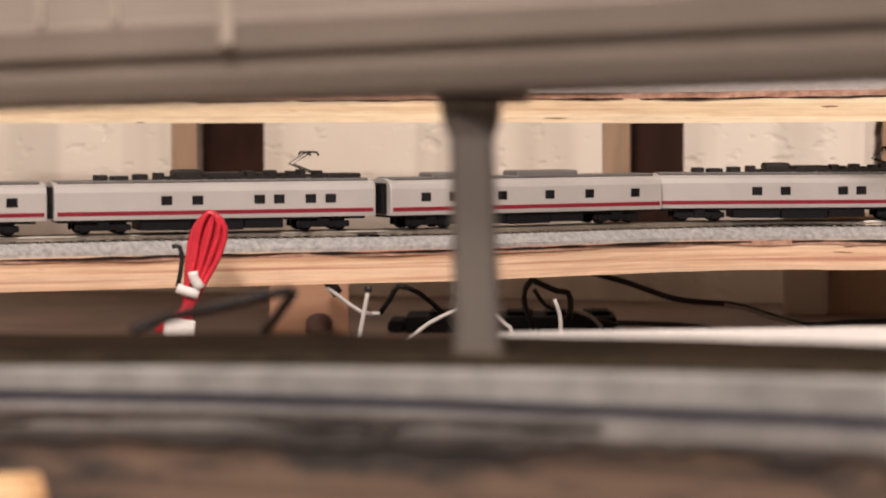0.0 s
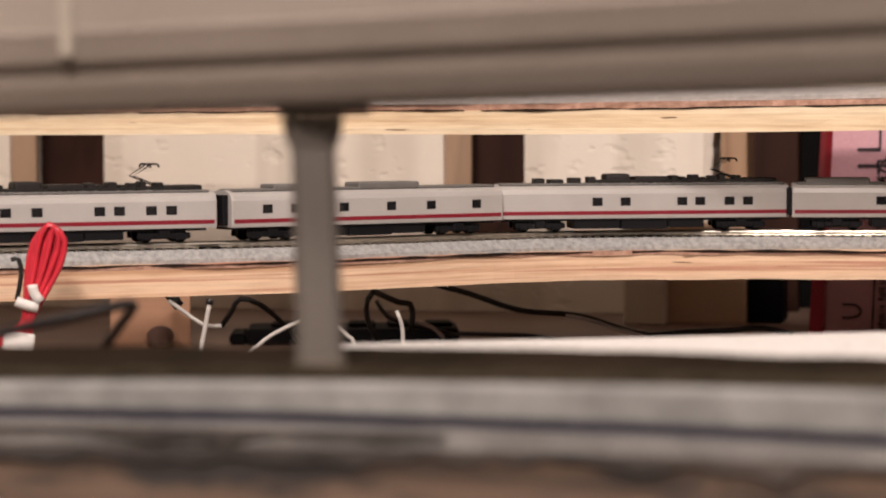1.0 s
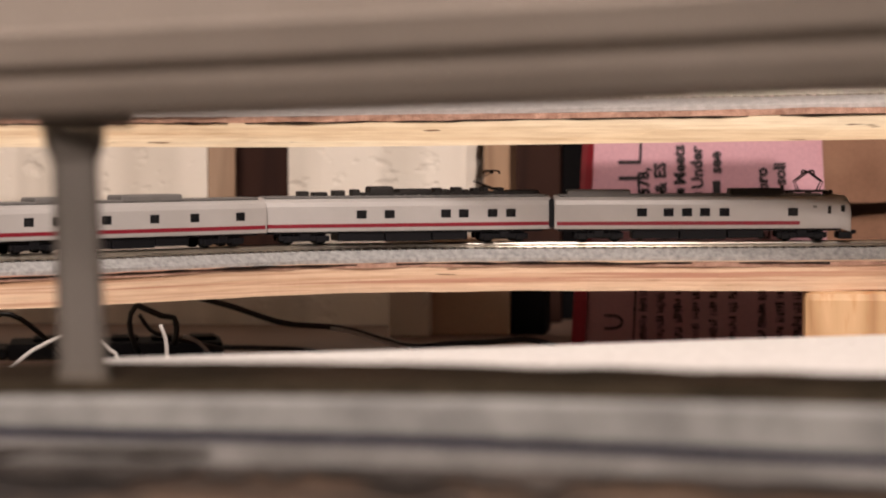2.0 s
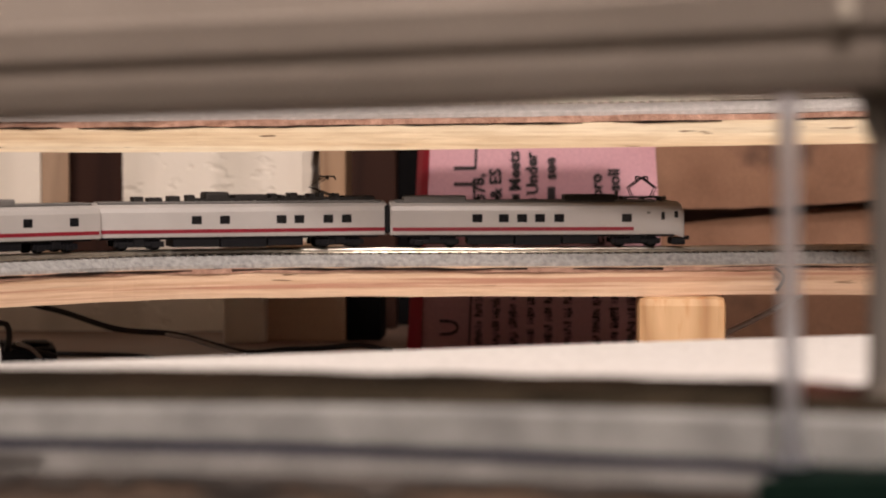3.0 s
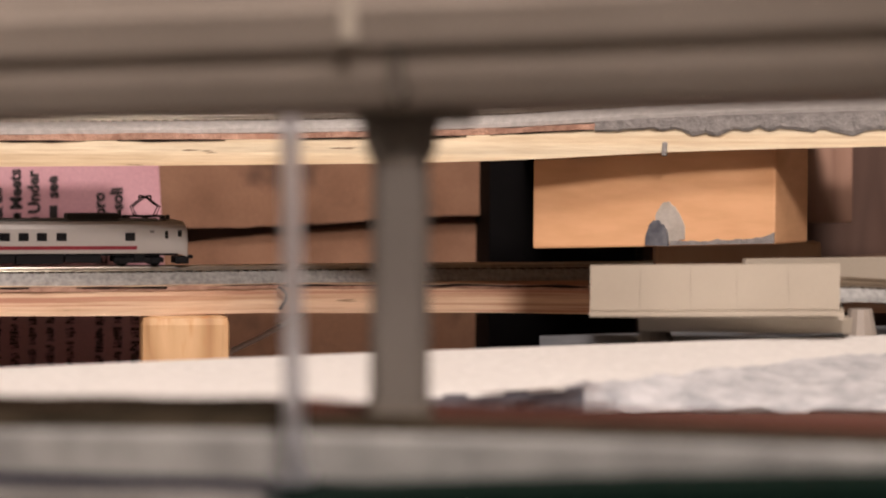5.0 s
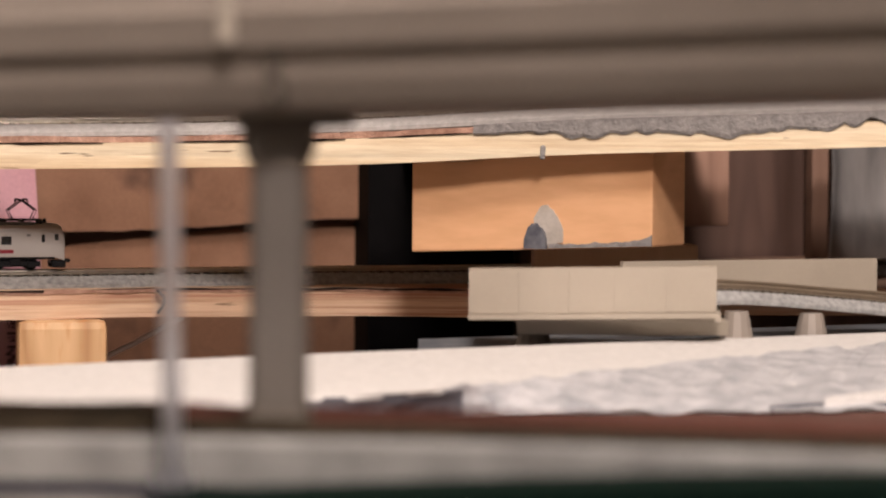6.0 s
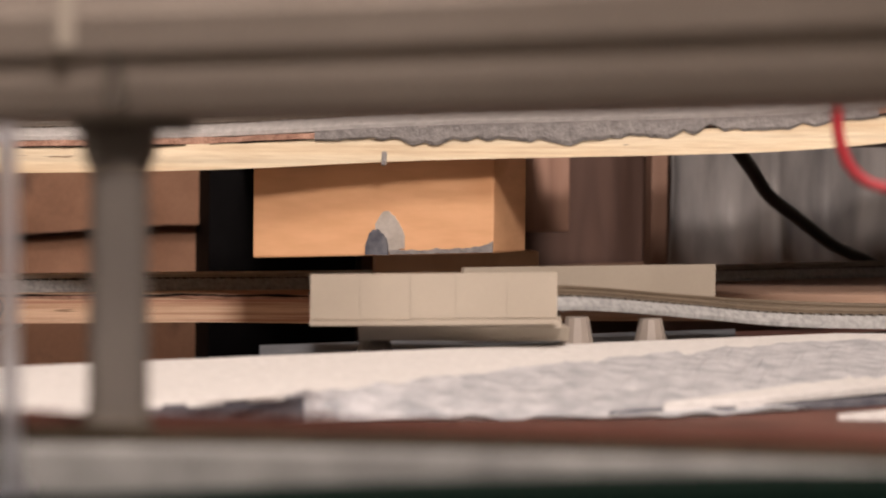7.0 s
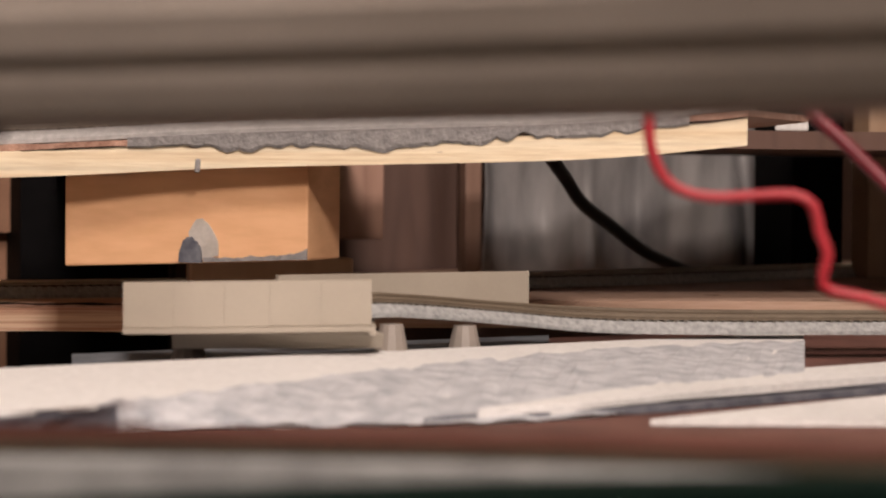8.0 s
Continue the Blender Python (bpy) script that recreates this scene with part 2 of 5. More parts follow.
def prism(points, z0, z1, bm=None):
    """An upright slab over a plan outline."""
    bm = bm or bmesh.new()
    lo = [bm.verts.new((p[0], p[1], z0)) for p in points]
    hi = [bm.verts.new((p[0], p[1], z1)) for p in points]
    n = len(points)
    bm.faces.new(lo)
    bm.faces.new(hi)
    for i in range(n):
        bm.faces.new((lo[i], lo[(i + 1) % n], hi[(i + 1) % n], hi[i]))
    return bm


def smooth_path(keys, step=0.01):
    """A smooth line through places, as points about a step apart."""
    p = [keys[0] * 2 - keys[1]] + list(keys) + [keys[-1] * 2 - keys[-2]]
    out = []
    for i in range(1, len(p) - 2):
        n = max(2, int((p[i + 1] - p[i]).length / step))
        for k in range(n):
            s = k / n
            out.append(0.5 * (2 * p[i] + (p[i + 1] - p[i - 1]) * s + (2 * p[i - 1] - 5 * p[i] + 4 * p[i + 1] - p[i + 2]) * s * s
                              + (3 * p[i] - p[i - 1] - 3 * p[i + 1] + p[i + 2]) * s ** 3))
    out.append(p[-2].copy())
    return out


def sides(path):
    """For each point of a path its level direction and the level way across, off to its left."""
    res = []
    for i, q in enumerate(path):
        d = path[min(i + 1, len(path) - 1)] - path[max(i - 1, 0)]
        d.z = 0
        d.normalize()
        res.append((d, Vector((-d.y, d.x, 0))))
    return res


def sweep(path, profile, bm=None, jag=None):
    """A profile of (across, up) carried along a path. jag(i, j) -> (across, up) moves single corners."""
    bm = bm or bmesh.new()
    rings = []
    for i, (q, (d, a)) in enumerate(zip(path, sides(path))):
        ring = []
        for j, (u, v) in enumerate(profile):
            du, dv = jag(i, j) if jag else (0, 0)
            ring.append(bm.verts.new(q + a * (u + du) + Vector((0, 0, v + dv))))
        rings.append(ring)
    n = len(profile)
    for r0, r1 in zip(rings, rings[1:]):
        for j in range(n):
            bm.faces.new((r0[j], r1[j], r1[(j + 1) % n], r0[(j + 1) % n]))
    bm.faces.new(rings[0])
    bm.faces.new(rings[-1])
    return bm


def tube(path, radius, sides_n=8, bm=None):
    """A round wire along a path."""
    bm = bm or bmesh.new()
    rings, ref = [], Vector((0.13, 0.31, 0.94)).normalized()
    for i, q in enumerate(path):
        d = (path[min(i + 1, len(path) - 1)] - path[max(i - 1, 0)]).normalized()
        a = d.cross(ref).normalized()
        b = d.cross(a)
        rings.append([bm.verts.new(q + (a * math.cos(k * math.tau / sides_n) + b * math.sin(k * math.tau / sides_n)) * radius) for k in range(sides_n)])
    for r0, r1 in zip(rings, rings[1:]):
        for j in range(sides_n):
            bm.faces.new((r0[j], r1[j], r1[(j + 1) % sides_n], r0[(j + 1) % sides_n]))
    bm.faces.new(rings[0])
    bm.faces.new(rings[-1])
    return bm


def cyl(radius, z0, z1, n=16, x=0.0, y=0.0, r2=None, bm=None):
    bm = bm or bmesh.new()
    r2 = radius if r2 is None else r2
    lo = [bm.verts.new((x + radius * math.cos(k * math.tau / n), y + radius * math.sin(k * math.tau / n), z0)) for k in range(n)]
    hi = [bm.verts.new((x + r2 * math.cos(k * math.tau / n), y + r2 * math.sin(k * math.tau / n), z1)) for k in range(n)]
    bm.faces.new(lo)
    bm.faces.new(hi)
    for i in range(n):
        bm.faces.new((lo[i], lo[(i + 1) % n], hi[(i + 1) % n], hi[i]))
    return bm


def wobble(s, seed=0.0, scale=60.0):
    return noise.noise(Vector((s * scale, seed * 7.3, 0.4)))


# ---- the room ----
def setting(name, bm, material, label):
    return tagged(part(name, bm, material), label, name.split("_")[0], kind="structure")


setting("floor", box(-2.2, 2.2, -1.6, 2.4, -0.05, 0.0), noisy("floor_concrete", (0.22, 0.21, 0.20), (0.32, 0.31, 0.29), 6), "grey concrete basement floor")
setting("ceiling", box(-2.2, 2.2, -1.6, 2.4, 2.45, 2.5), noisy("ceiling_paint", (0.70, 0.67, 0.62), (0.78, 0.75, 0.70), 6), "off-white painted ceiling")
# Walls out of view, made pale so they bounce light onto the layout.
SHELL = noisy("bounce_wall", (0.66, 0.60, 0.53), (0.74, 0.68, 0.61), 5)
setting("wall_south", box(-2.2, 2.2, -1.65, -1.6, 0, 2.45), SHELL, "plain unseen wall, pale to bounce light")
setting("wall_west", box(-2.25, -2.2, -1.6, 2.4, 0, 2.45), SHELL, "plain unseen wall, pale to bounce light")
setting("wall_east", box(2.2, 2.25, -1.6, 2.4, 0, 2.45), SHELL, "plain unseen wall, pale to bounce light")
setting("wall_back", box(-2.2, 2.2, 2.4, 2.45, 0, 2.45), SHELL, "plain unseen wall, pale to bounce light")


# pale wall with two openings lined with brown wood, in front of a dark board
def pierced_wall():
    y0, y1, z0, z1 = 1.50, 1.56, 0.0, 1.32
    holes = [(-0.5975, -0.5355), (-0.320, -0.2705)]
    xs = [-1.6] + [v for h in holes for v in h] + [-0.163]
    bm = bmesh.new()
    for a, b in zip(xs[0::2], xs[1::2]):
        box(a, b, y0, y1, z0, z1, bm=bm)
    for a, b in holes:
        box(a, b, y0, y1, z0, 1.025, bm=bm)
        box(a, b, y0, y1, 1.24, z1, bm=bm)
    w = setting("wall_north", bm, CONCRETE, "pale pitted plaster wall with two square openings")
    for a, b in holes:
        # Flat strip facing forward, shaped to stand for the lit inner side.
        part("jamb", box(a + 0.0004, a + 0.0165, y0 + 0.002, y0 + 0.006, 1.0255, 1.2395), JAMB, w, "light brown wooden jamb")
        # The colour is taken down to hold the shade inside the opening.
        part("recess_back", box(a + 0.0012, b - 0.0004, y1 - 0.0080, y1 - 0.0005, 1.0252, 1.2398), RECESS, w, "brown board at the back of the opening, darkened for the shade inside")
    gx = 1.4995 * math.tan(radians(-9.58))
    gash = cyl(0.0042, -0.0003, 0.0005, 14)
    bmesh.ops.transform(gash, matrix=Matrix.Translation((gx, 1.4998, EYE - 0.0445)) @ pose(0, 0, 0, 90) @ pose(0, 0, 0, 0, 0, 8) @ Matrix.Diagonal((1, 0.22, 1, 1)), verts=gash.verts)
    part("gash", gash, DARKWOOD, w, "dark gash in the plaster")
    # ragged broken edge at the end of the wall
    edge = bmesh.new()
    path = [Vector((-0.163, 1.53, 0.62 + 0.004 * k)) for k in range(172)]
    rows = []
    for k, q in enumerate(path):
        r = 0.004 + 0.005 * abs(wobble(k * 0.004, 3, 110))
        rows.append([edge.verts.new(q + Vector(o)) for o in ((-0.002, -0.0295, 0), (r, -0.024, 0), (r * 0.8, 0.0295, 0), (-0.002, 0.0295, 0))])
    for a, b in zip(rows, rows[1:]):
        for j in range(4):
            edge.faces.new((a[j], b[j], b[(j + 1) % 4], a[(j + 1) % 4]))
    part("broken_edge", edge, CONCRETE, w, "crumbled grey plaster edge")
    return w


pierced_wall()

# ---- decks ----
LOW_KEYS = [(-38, 0.91), (-31, 0.92), (-25, 0.934), (-20, 0.955), (-15.6, 0.976), (-10, 1.036), (-5.7, 1.054), (0, 1.056), (5, 1.078), (9, 1.085), (11.9, 1.082)]
LOW_Z = 1.034
low_path = smooth_path([at(p, d, LOW_Z) for p, d in LOW_KEYS])


def deck(name, path, thick, depth, material, label):
    """A plywood board whose front edge follows a path, rough at the edge."""
    ob = thing(name, path[len(path) // 2], label, "board")
    bm = sweep(path, [(0, 0), (0, thick * 0.5), (0, thick), (depth, thick), (depth, 0)],
               jag=lambda i, j: (0.0006 * wobble(i * 0.01, j, 50), 0.0004 * wobble(i * 0.01, j + 5, 40)) if j < 3 else (0, 0))
    part("board", bm, material, ob)
    return ob


lower_deck = deck("lower_deck", low_path, 0.0122, 0.13, PLY_LOW, "plywood shelf board with a rough layered edge")


def split_layer(path, z0, z1, seed, out, name, material, label, parent):
    """A ragged thin layer along a board's edge, standing a little proud and breaking off here and there."""
    bm, last = bmesh.new(), None
    for i, (q, (d, a)) in enumerate(zip(path, sides(path))):
        w = wobble(i * 0.0025, seed, 55) + 0.5 * wobble(i * 0.0025, seed + 4, 160)
        lo, hi = z0 + 0.0006 * w, z1 + 0.0005 * wobble(i * 0.0025, seed + 7, 80)
        o = out * (0.7 + 0.6 * wobble(i * 0.0025, seed + 9, 35))
        if hi - lo < 0.0002:
            last = None
            continue
        row = [bm.verts.new(q + a * u + Vector((0, 0, z))) for u, z in ((0.0006, lo), (-o, lo), (-o, hi), (0.0006, hi))]
        if last:
            for j in range(4):
                bm.faces.new((last[j], row[j], row[(j + 1) % 4], last[(j + 1) % 4]))
        last = row
    return tagged(part(name, bm, material, parent, label), kind="stuff")


fine_low = smooth_path([at(p, d, LOW_Z) for p, d in LOW_KEYS], 0.0025)
split_layer(fine_low, 0.0104, 0.0121, 31, 0.0009, "cork_layer", CORK, "reddish split veneer along the upper edge", lower_deck)
# Proud dark strip that paints the shade of the gap.
split_layer(fine_low, 0.0114, 0.0121, 47, 0.0013, "gap_line", GAP, "dark strip for the shaded gap under the ballast bed", lower_deck)
UP_KEYS = [(-31, 1.30, 1.0935), (-25, 1.245, 1.0937), (-15, 1.12, 1.0942), (-9, 1.05, 1.0942), (3, 1.020, 1.0967), (9, 0.995, 1.0990), (14, 0.968, 1.1034), (21.5, 0.935, 1.1072), (25.4, 0.915, 1.1126)]
up_path = smooth_path([at(*k) for k in UP_KEYS])
upper_deck = thing("upper_deck", up_path[len(up_path) // 2], "pale plywood shelf board carrying the upper track", "board")


def upper_board():
    """The upper board: its front edge follows the path, its unseen back edge steps to place the light behind."""
    bm, rows = bmesh.new(), []
    for i, (q, (d, a)) in enumerate(zip(up_path, sides(up_path))):
        back = 1.40 if q.x < -0.16 else 1.40 - 0.095 * min(1, (q.x + 0.16) / 0.06) if q.x < 0.022 else 1.27 + 0.26 * min(1, max(0, q.x - 0.235) / 0.02)
        e = [0.0006 * wobble(i * 0.01, j, 50) for j in range(3)]
        rows.append([bm.verts.new(q + a * e[j] + Vector((0, 0, 0.0101 * j / 2))) for j in range(3)]
                    + [bm.verts.new((q.x, back, q.z + 0.0101)), bm.verts.new((q.x, back, q.z))])
    for r0, r1 in zip(rows, rows[1:]):
        for j in range(5):
            bm.faces.new((r0[j], r1[j], r1[(j + 1) % 5], r0[(j + 1) % 5]))
    bm.faces.new(rows[0])
    bm.faces.new(rows[-1])
    return bm


part("board", upper_board(), PLY_UP, upper_deck)
# The split's shade, drawn as a thin dark strip.
split_layer(smooth_path([at(*k) for k in UP_KEYS], 0.0025), 0.0098, 0.0103, 71, 0.0006, "gap_line", GAP, "dark strip for the shaded split under the cork", upper_deck)
part("cork_layer", sweep([q + Vector((0, 0, 0.0101)) for q in up_path], [(0.0012, 0.0002), (0.0012, 0.0026), (0.08, 0.0026), (0.08, 0.0002)],
     jag=lambda i, j: (0.0012 * wobble(i * 0.01, j, 60), 0.0006 * wobble(i * 0.01, j + 3, 60)) if j < 2 else (0, 0)), CORK, upper_deck, "reddish cork underlay")


# ---- track ----
def track(name, path, label, ballast, base_w=0.025, top_w=0.0185, high=0.005, metal=None):
    """Model railway track: a moulded ballast bed, sleepers and two rails. The path is the middle of the bed's foot."""
    ob = thing(name, path[len(path) // 2], label, "track")
    b, t = base_w / 2, top_w / 2
    prof = [(-b, 0), (-b, 0.0016), (-t, high), (t, high), (b, 0.0016), (b, 0)]
    part("ballast_bed", sweep(path, prof, jag=lambda i, j: (0.0003 * wobble(i * 0.01, j, 90), 0.0002 * wobble(i * 0.01, j + 9, 90)) if 0 < j < 5 else (0, 0)), ballast, ob, "speckled ballast bed")
    ss = sides(path)
    s, ties = 0.0, bmesh.new()
    for i in range(1, len(path)):
        seg = path[i] - path[i - 1]
        while s < seg.length:
            q = path[i - 1] + seg * (s / seg.length)
            d, a = ss[i]
            m = Matrix.Translation(q + Vector((0, 0, high))) @ Matrix(((d.x, a.x, 0), (d.y, a.y, 0), (0, 0, 1))).to_4x4()
            box(-0.00075, 0.00075, -0.0082, 0.0082, -0.0006, 0.0007, bm=ties, m=m)
            s += 0.0042
        s -= seg.length
    tagged(part("sleeper_strip", ties, SLEEPER, ob), kind="stuff")
    for side in (-0.0045, 0.0045):
        part("rail", sweep(path, [(side - 0.0010, high + 0.0006), (side - 0.0004, high + 0.0010), (side - 0.0006, high + 0.0019), (side - 0.0004, high + 0.0024), (side - 0.00015, high + 0.0026), (side + 0.00015, high + 0.0026), (side + 0.0004, high + 0.0024), (side + 0.0006, high + 0.0019), (side + 0.0004, high + 0.0010), (side + 0.0010, high + 0.0006)]), metal or STEEL, ob, "weathered rail" if metal else "shiny nickel rail")
    return ob


DECK_TOP = LOW_Z + 0.0122
LOW_TRACK = [(-38, 0.926), (-31, 0.936), (-25, 0.950), (-20, 0.971), (-15.6, 0.992), (-10, 1.052), (-5.7, 1.071), (-1, 1.075), (2, 1.085), (5, 1.105), (8, 1.124), (12, 1.15), (20.6, 1.27), (28.5, 1.50), (32, 1.66)]
low_track_path = smooth_path([at(p, d, DECK_TOP) for p, d in LOW_TRACK])
track("lower_track", low_track_path, "single model railway track on grey ballast along the lower shelf", BALLAST)
up_track_path = smooth_path([at(p, d + 0.016, z + 0.0128) for p, d, z in UP_KEYS])
track("upper_track", up_track_path, "single model railway track along the upper shelf, grey ballast lightened as if lit", BALLAST_UP)


# ---- near viaduct ----
NEAR = 0.70      # scale of the near viaduct about the eye
MIDDLE = 0.87    # scale of the table with the foam and the viaduct section


def closer(ob, k=NEAR):
    """Brings a thing of the near or middle row to its scale about the eye."""
    m = Matrix.Translation((0, 0, EYE)) @ Matrix.Diagonal((k, k, k, 1)) @ Matrix.Translation((0, 0, -EYE))
    for o in (ob, *ob.children_recursive):
        if o.type == "MESH":
            o.data.transform(m)
    if ob.type == "EMPTY":
        ob.location = m @ ob.location
        for o in ob.children:
            o.matrix_parent_inverse = ob.matrix_basis.inverted()
    return ob



def near_d(psi):
    return 0.56 * math.exp(-0.45 * radians(psi))


def near_line(slope, base, out=0.0, a=-32.0, b=34.0, n=80):
    """A line along the near viaduct: base degrees above the eye straight ahead, slope more for each degree."""
    pts = []
    for k in range(n + 1):
        psi = a + (b - a) * k / n
        d = near_d(psi)
        pts.append(at(psi, d + out, EYE + d * math.tan(radians(base + slope * psi))))
    return pts


def near_viaduct():
    ob = thing("viaduct", at(0, near_d(0), EYE + 0.02), "grey-beige plastic model railway viaduct on slender piers", "viaduct")
    mid = near_line(0.0455, 2.25)
    # outer wall: parapet with a ledge at its foot
    part("parapet", sweep(mid, [(0.0022, 0), (0.0003, 0.0066), (0, 0.0070), (0, 0.0080), (0.0008, 0.0084), (0.0008, 0.022), (0.0030, 0.022), (0.0030, 0)]), VIADUCT, ob, "grey-beige parapet wall")
    girder = []
    for q, r in zip(mid, near_line(0.032, 0.86)):
        girder.append((q, r.z - q.z))
    g = bmesh.new()
    rings = []
    for (q, drop), (d, a) in zip(girder, sides(mid)):
        prof = [(0.0052, 0.0005), (0.0066, drop * 0.5), (0.0094, drop * 0.85), (0.0116, drop), (0.058, drop), (0.0595, drop * 0.6), (0.060, 0.0005)]
        rings.append([g.verts.new(q + a * u + Vector((0, 0, v))) for u, v in prof])
    for r0, r1 in zip(rings, rings[1:]):
        for j in range(7):
            g.faces.new((r0[j], r1[j], r1[(j + 1) % 7], r0[(j + 1) % 7]))
    g.faces.new(rings[0]); g.faces.new(rings[-1])
    part("girder", g, VIADUCT, ob, "shaded girder under the viaduct's deck")
    part("back_parapet", sweep(mid, [(0.0625, 0), (0.0625, 0.022), (0.0655, 0.022), (0.0655, 0)]), VIADUCT, ob)
    # joints between the mouldings, with their cover strips, and a dark block for the gap under one
    ss = sides(mid)

    def on_face(psi):
        i = min(range(len(mid)), key=lambda k: abs(math.atan2(mid[k].x, mid[k].y) - radians(psi)))
        d, a = ss[i]
        return Matrix.Translation(mid[i]) @ Matrix(((d.x, a.x, 0), (d.y, a.y, 0), (0, 0, 1))).to_4x4()
    for psi, low in ((-20.5, 0.0012), (6.3, 0.0006)):
        part("joint_strip", box(-0.0019, 0.0019, -0.0010, 0.0006, low, 0.022, 0.0004, m=on_face(psi)), JOINT, ob, "paler joint strip")
    for psi in (-24.4, -22.65):
        part("parapet_post", box(-0.0010, 0.0010, -0.0008, 0.0012, 0.0085, 0.022, 0.0003, m=on_face(psi)), JOINT, ob, "slim parapet post")
    part("drain", box(-0.0016, 0.0016, 0.0046, 0.0100, -0.0118, -0.0004, 0.0004, m=on_face(6.9)), SLEEPER, ob, "dark block for the gap under the joint")
    part("deck_slab", sweep(mid, [(0.0031, 0.0008), (0.0031, 0.004), (0.0624, 0.004), (0.0624, 0.0008)]), VIADUCT, ob)
    return ob


closer(near_viaduct())


def pier(psi, width, lean=0.0):
    """A slender viaduct pier: flared cap, tapering shaft and foot."""
    d = near_d(psi)
    top = EYE + d * math.tan(radians(0.86 + 0.032 * psi)) - 0.0008
    foot = near_h(psi, -6.08, -0.016) + 0.0006
    c = at(psi, d + 0.0305, foot)
    ob = thing("viaduct_pier", c, "grey plastic viaduct pier with a flared cap", "pier", "piers of the near viaduct", turn=-psi)
    h = top - foot
    w = width / 2

    def ring_stack(levels):
        bm = bmesh.new()
        rings = []
        for z, hx, hy in levels:
            r = []
            for sx, sy in ((-1, -0.7), (-0.7, -1), (0.7, -1), (1, -0.7), (1, 0.7), (0.7, 1), (-0.7, 1), (-1, 0.7)):
                r.append(bm.verts.new(ob.matrix_world @ Vector((sx * hx + lean * (h - z), sy * hy, z))))
            rings.append(r)
        for r0, r1 in zip(rings, rings[1:]):
            for j in range(8):
                bm.faces.new((r0[j], r0[(j + 1) % 8], r1[(j + 1) % 8], r1[j]))
        bm.faces.new(rings[0]); bm.faces.new(rings[-1])
        return bm
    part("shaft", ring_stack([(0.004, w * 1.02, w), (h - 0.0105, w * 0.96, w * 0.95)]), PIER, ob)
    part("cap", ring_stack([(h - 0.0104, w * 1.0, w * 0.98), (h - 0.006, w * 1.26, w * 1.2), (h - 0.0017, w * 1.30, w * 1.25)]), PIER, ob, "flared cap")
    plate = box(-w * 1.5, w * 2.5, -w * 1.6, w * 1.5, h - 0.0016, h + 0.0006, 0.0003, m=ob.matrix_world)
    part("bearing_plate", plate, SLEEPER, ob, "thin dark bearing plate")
    # Dark colour on the foot paints the shade where the pier stands.
    part("foot", ring_stack([(0.0, w * 1.16, w * 1.16), (0.0039, w * 1.06, w * 1.06)]), SLEEPER, ob, "foot coloured dark for the shade around it")
    return ob


# ---- near shelf: table, foam, near track ----
TABLE_Z = EYE - 0.0745
table_outline = [at(-40, 0.80, 0), at(-32, 0.78, 0), at(-20, 0.80, 0), at(-8, 0.82, 0), at(4, 0.86, 0), at(10, 0.93, 0), at(13, 1.08, 0), at(24, 1.25, 0), at(34, 1.3, 0)] + [
    at(p, (NEAR * near_d(p) + (-0.010 if p > 4 else 0.004)) / MIDDLE, 0) for p in (34, 26, 18, 10, 2, -6, -14, -22, -30, -40)]
closer(setting("tabletop_1", prism(table_outline, TABLE_Z - 0.012, TABLE_Z), REDWOOD, "reddish brown board under the near track"), MIDDLE)


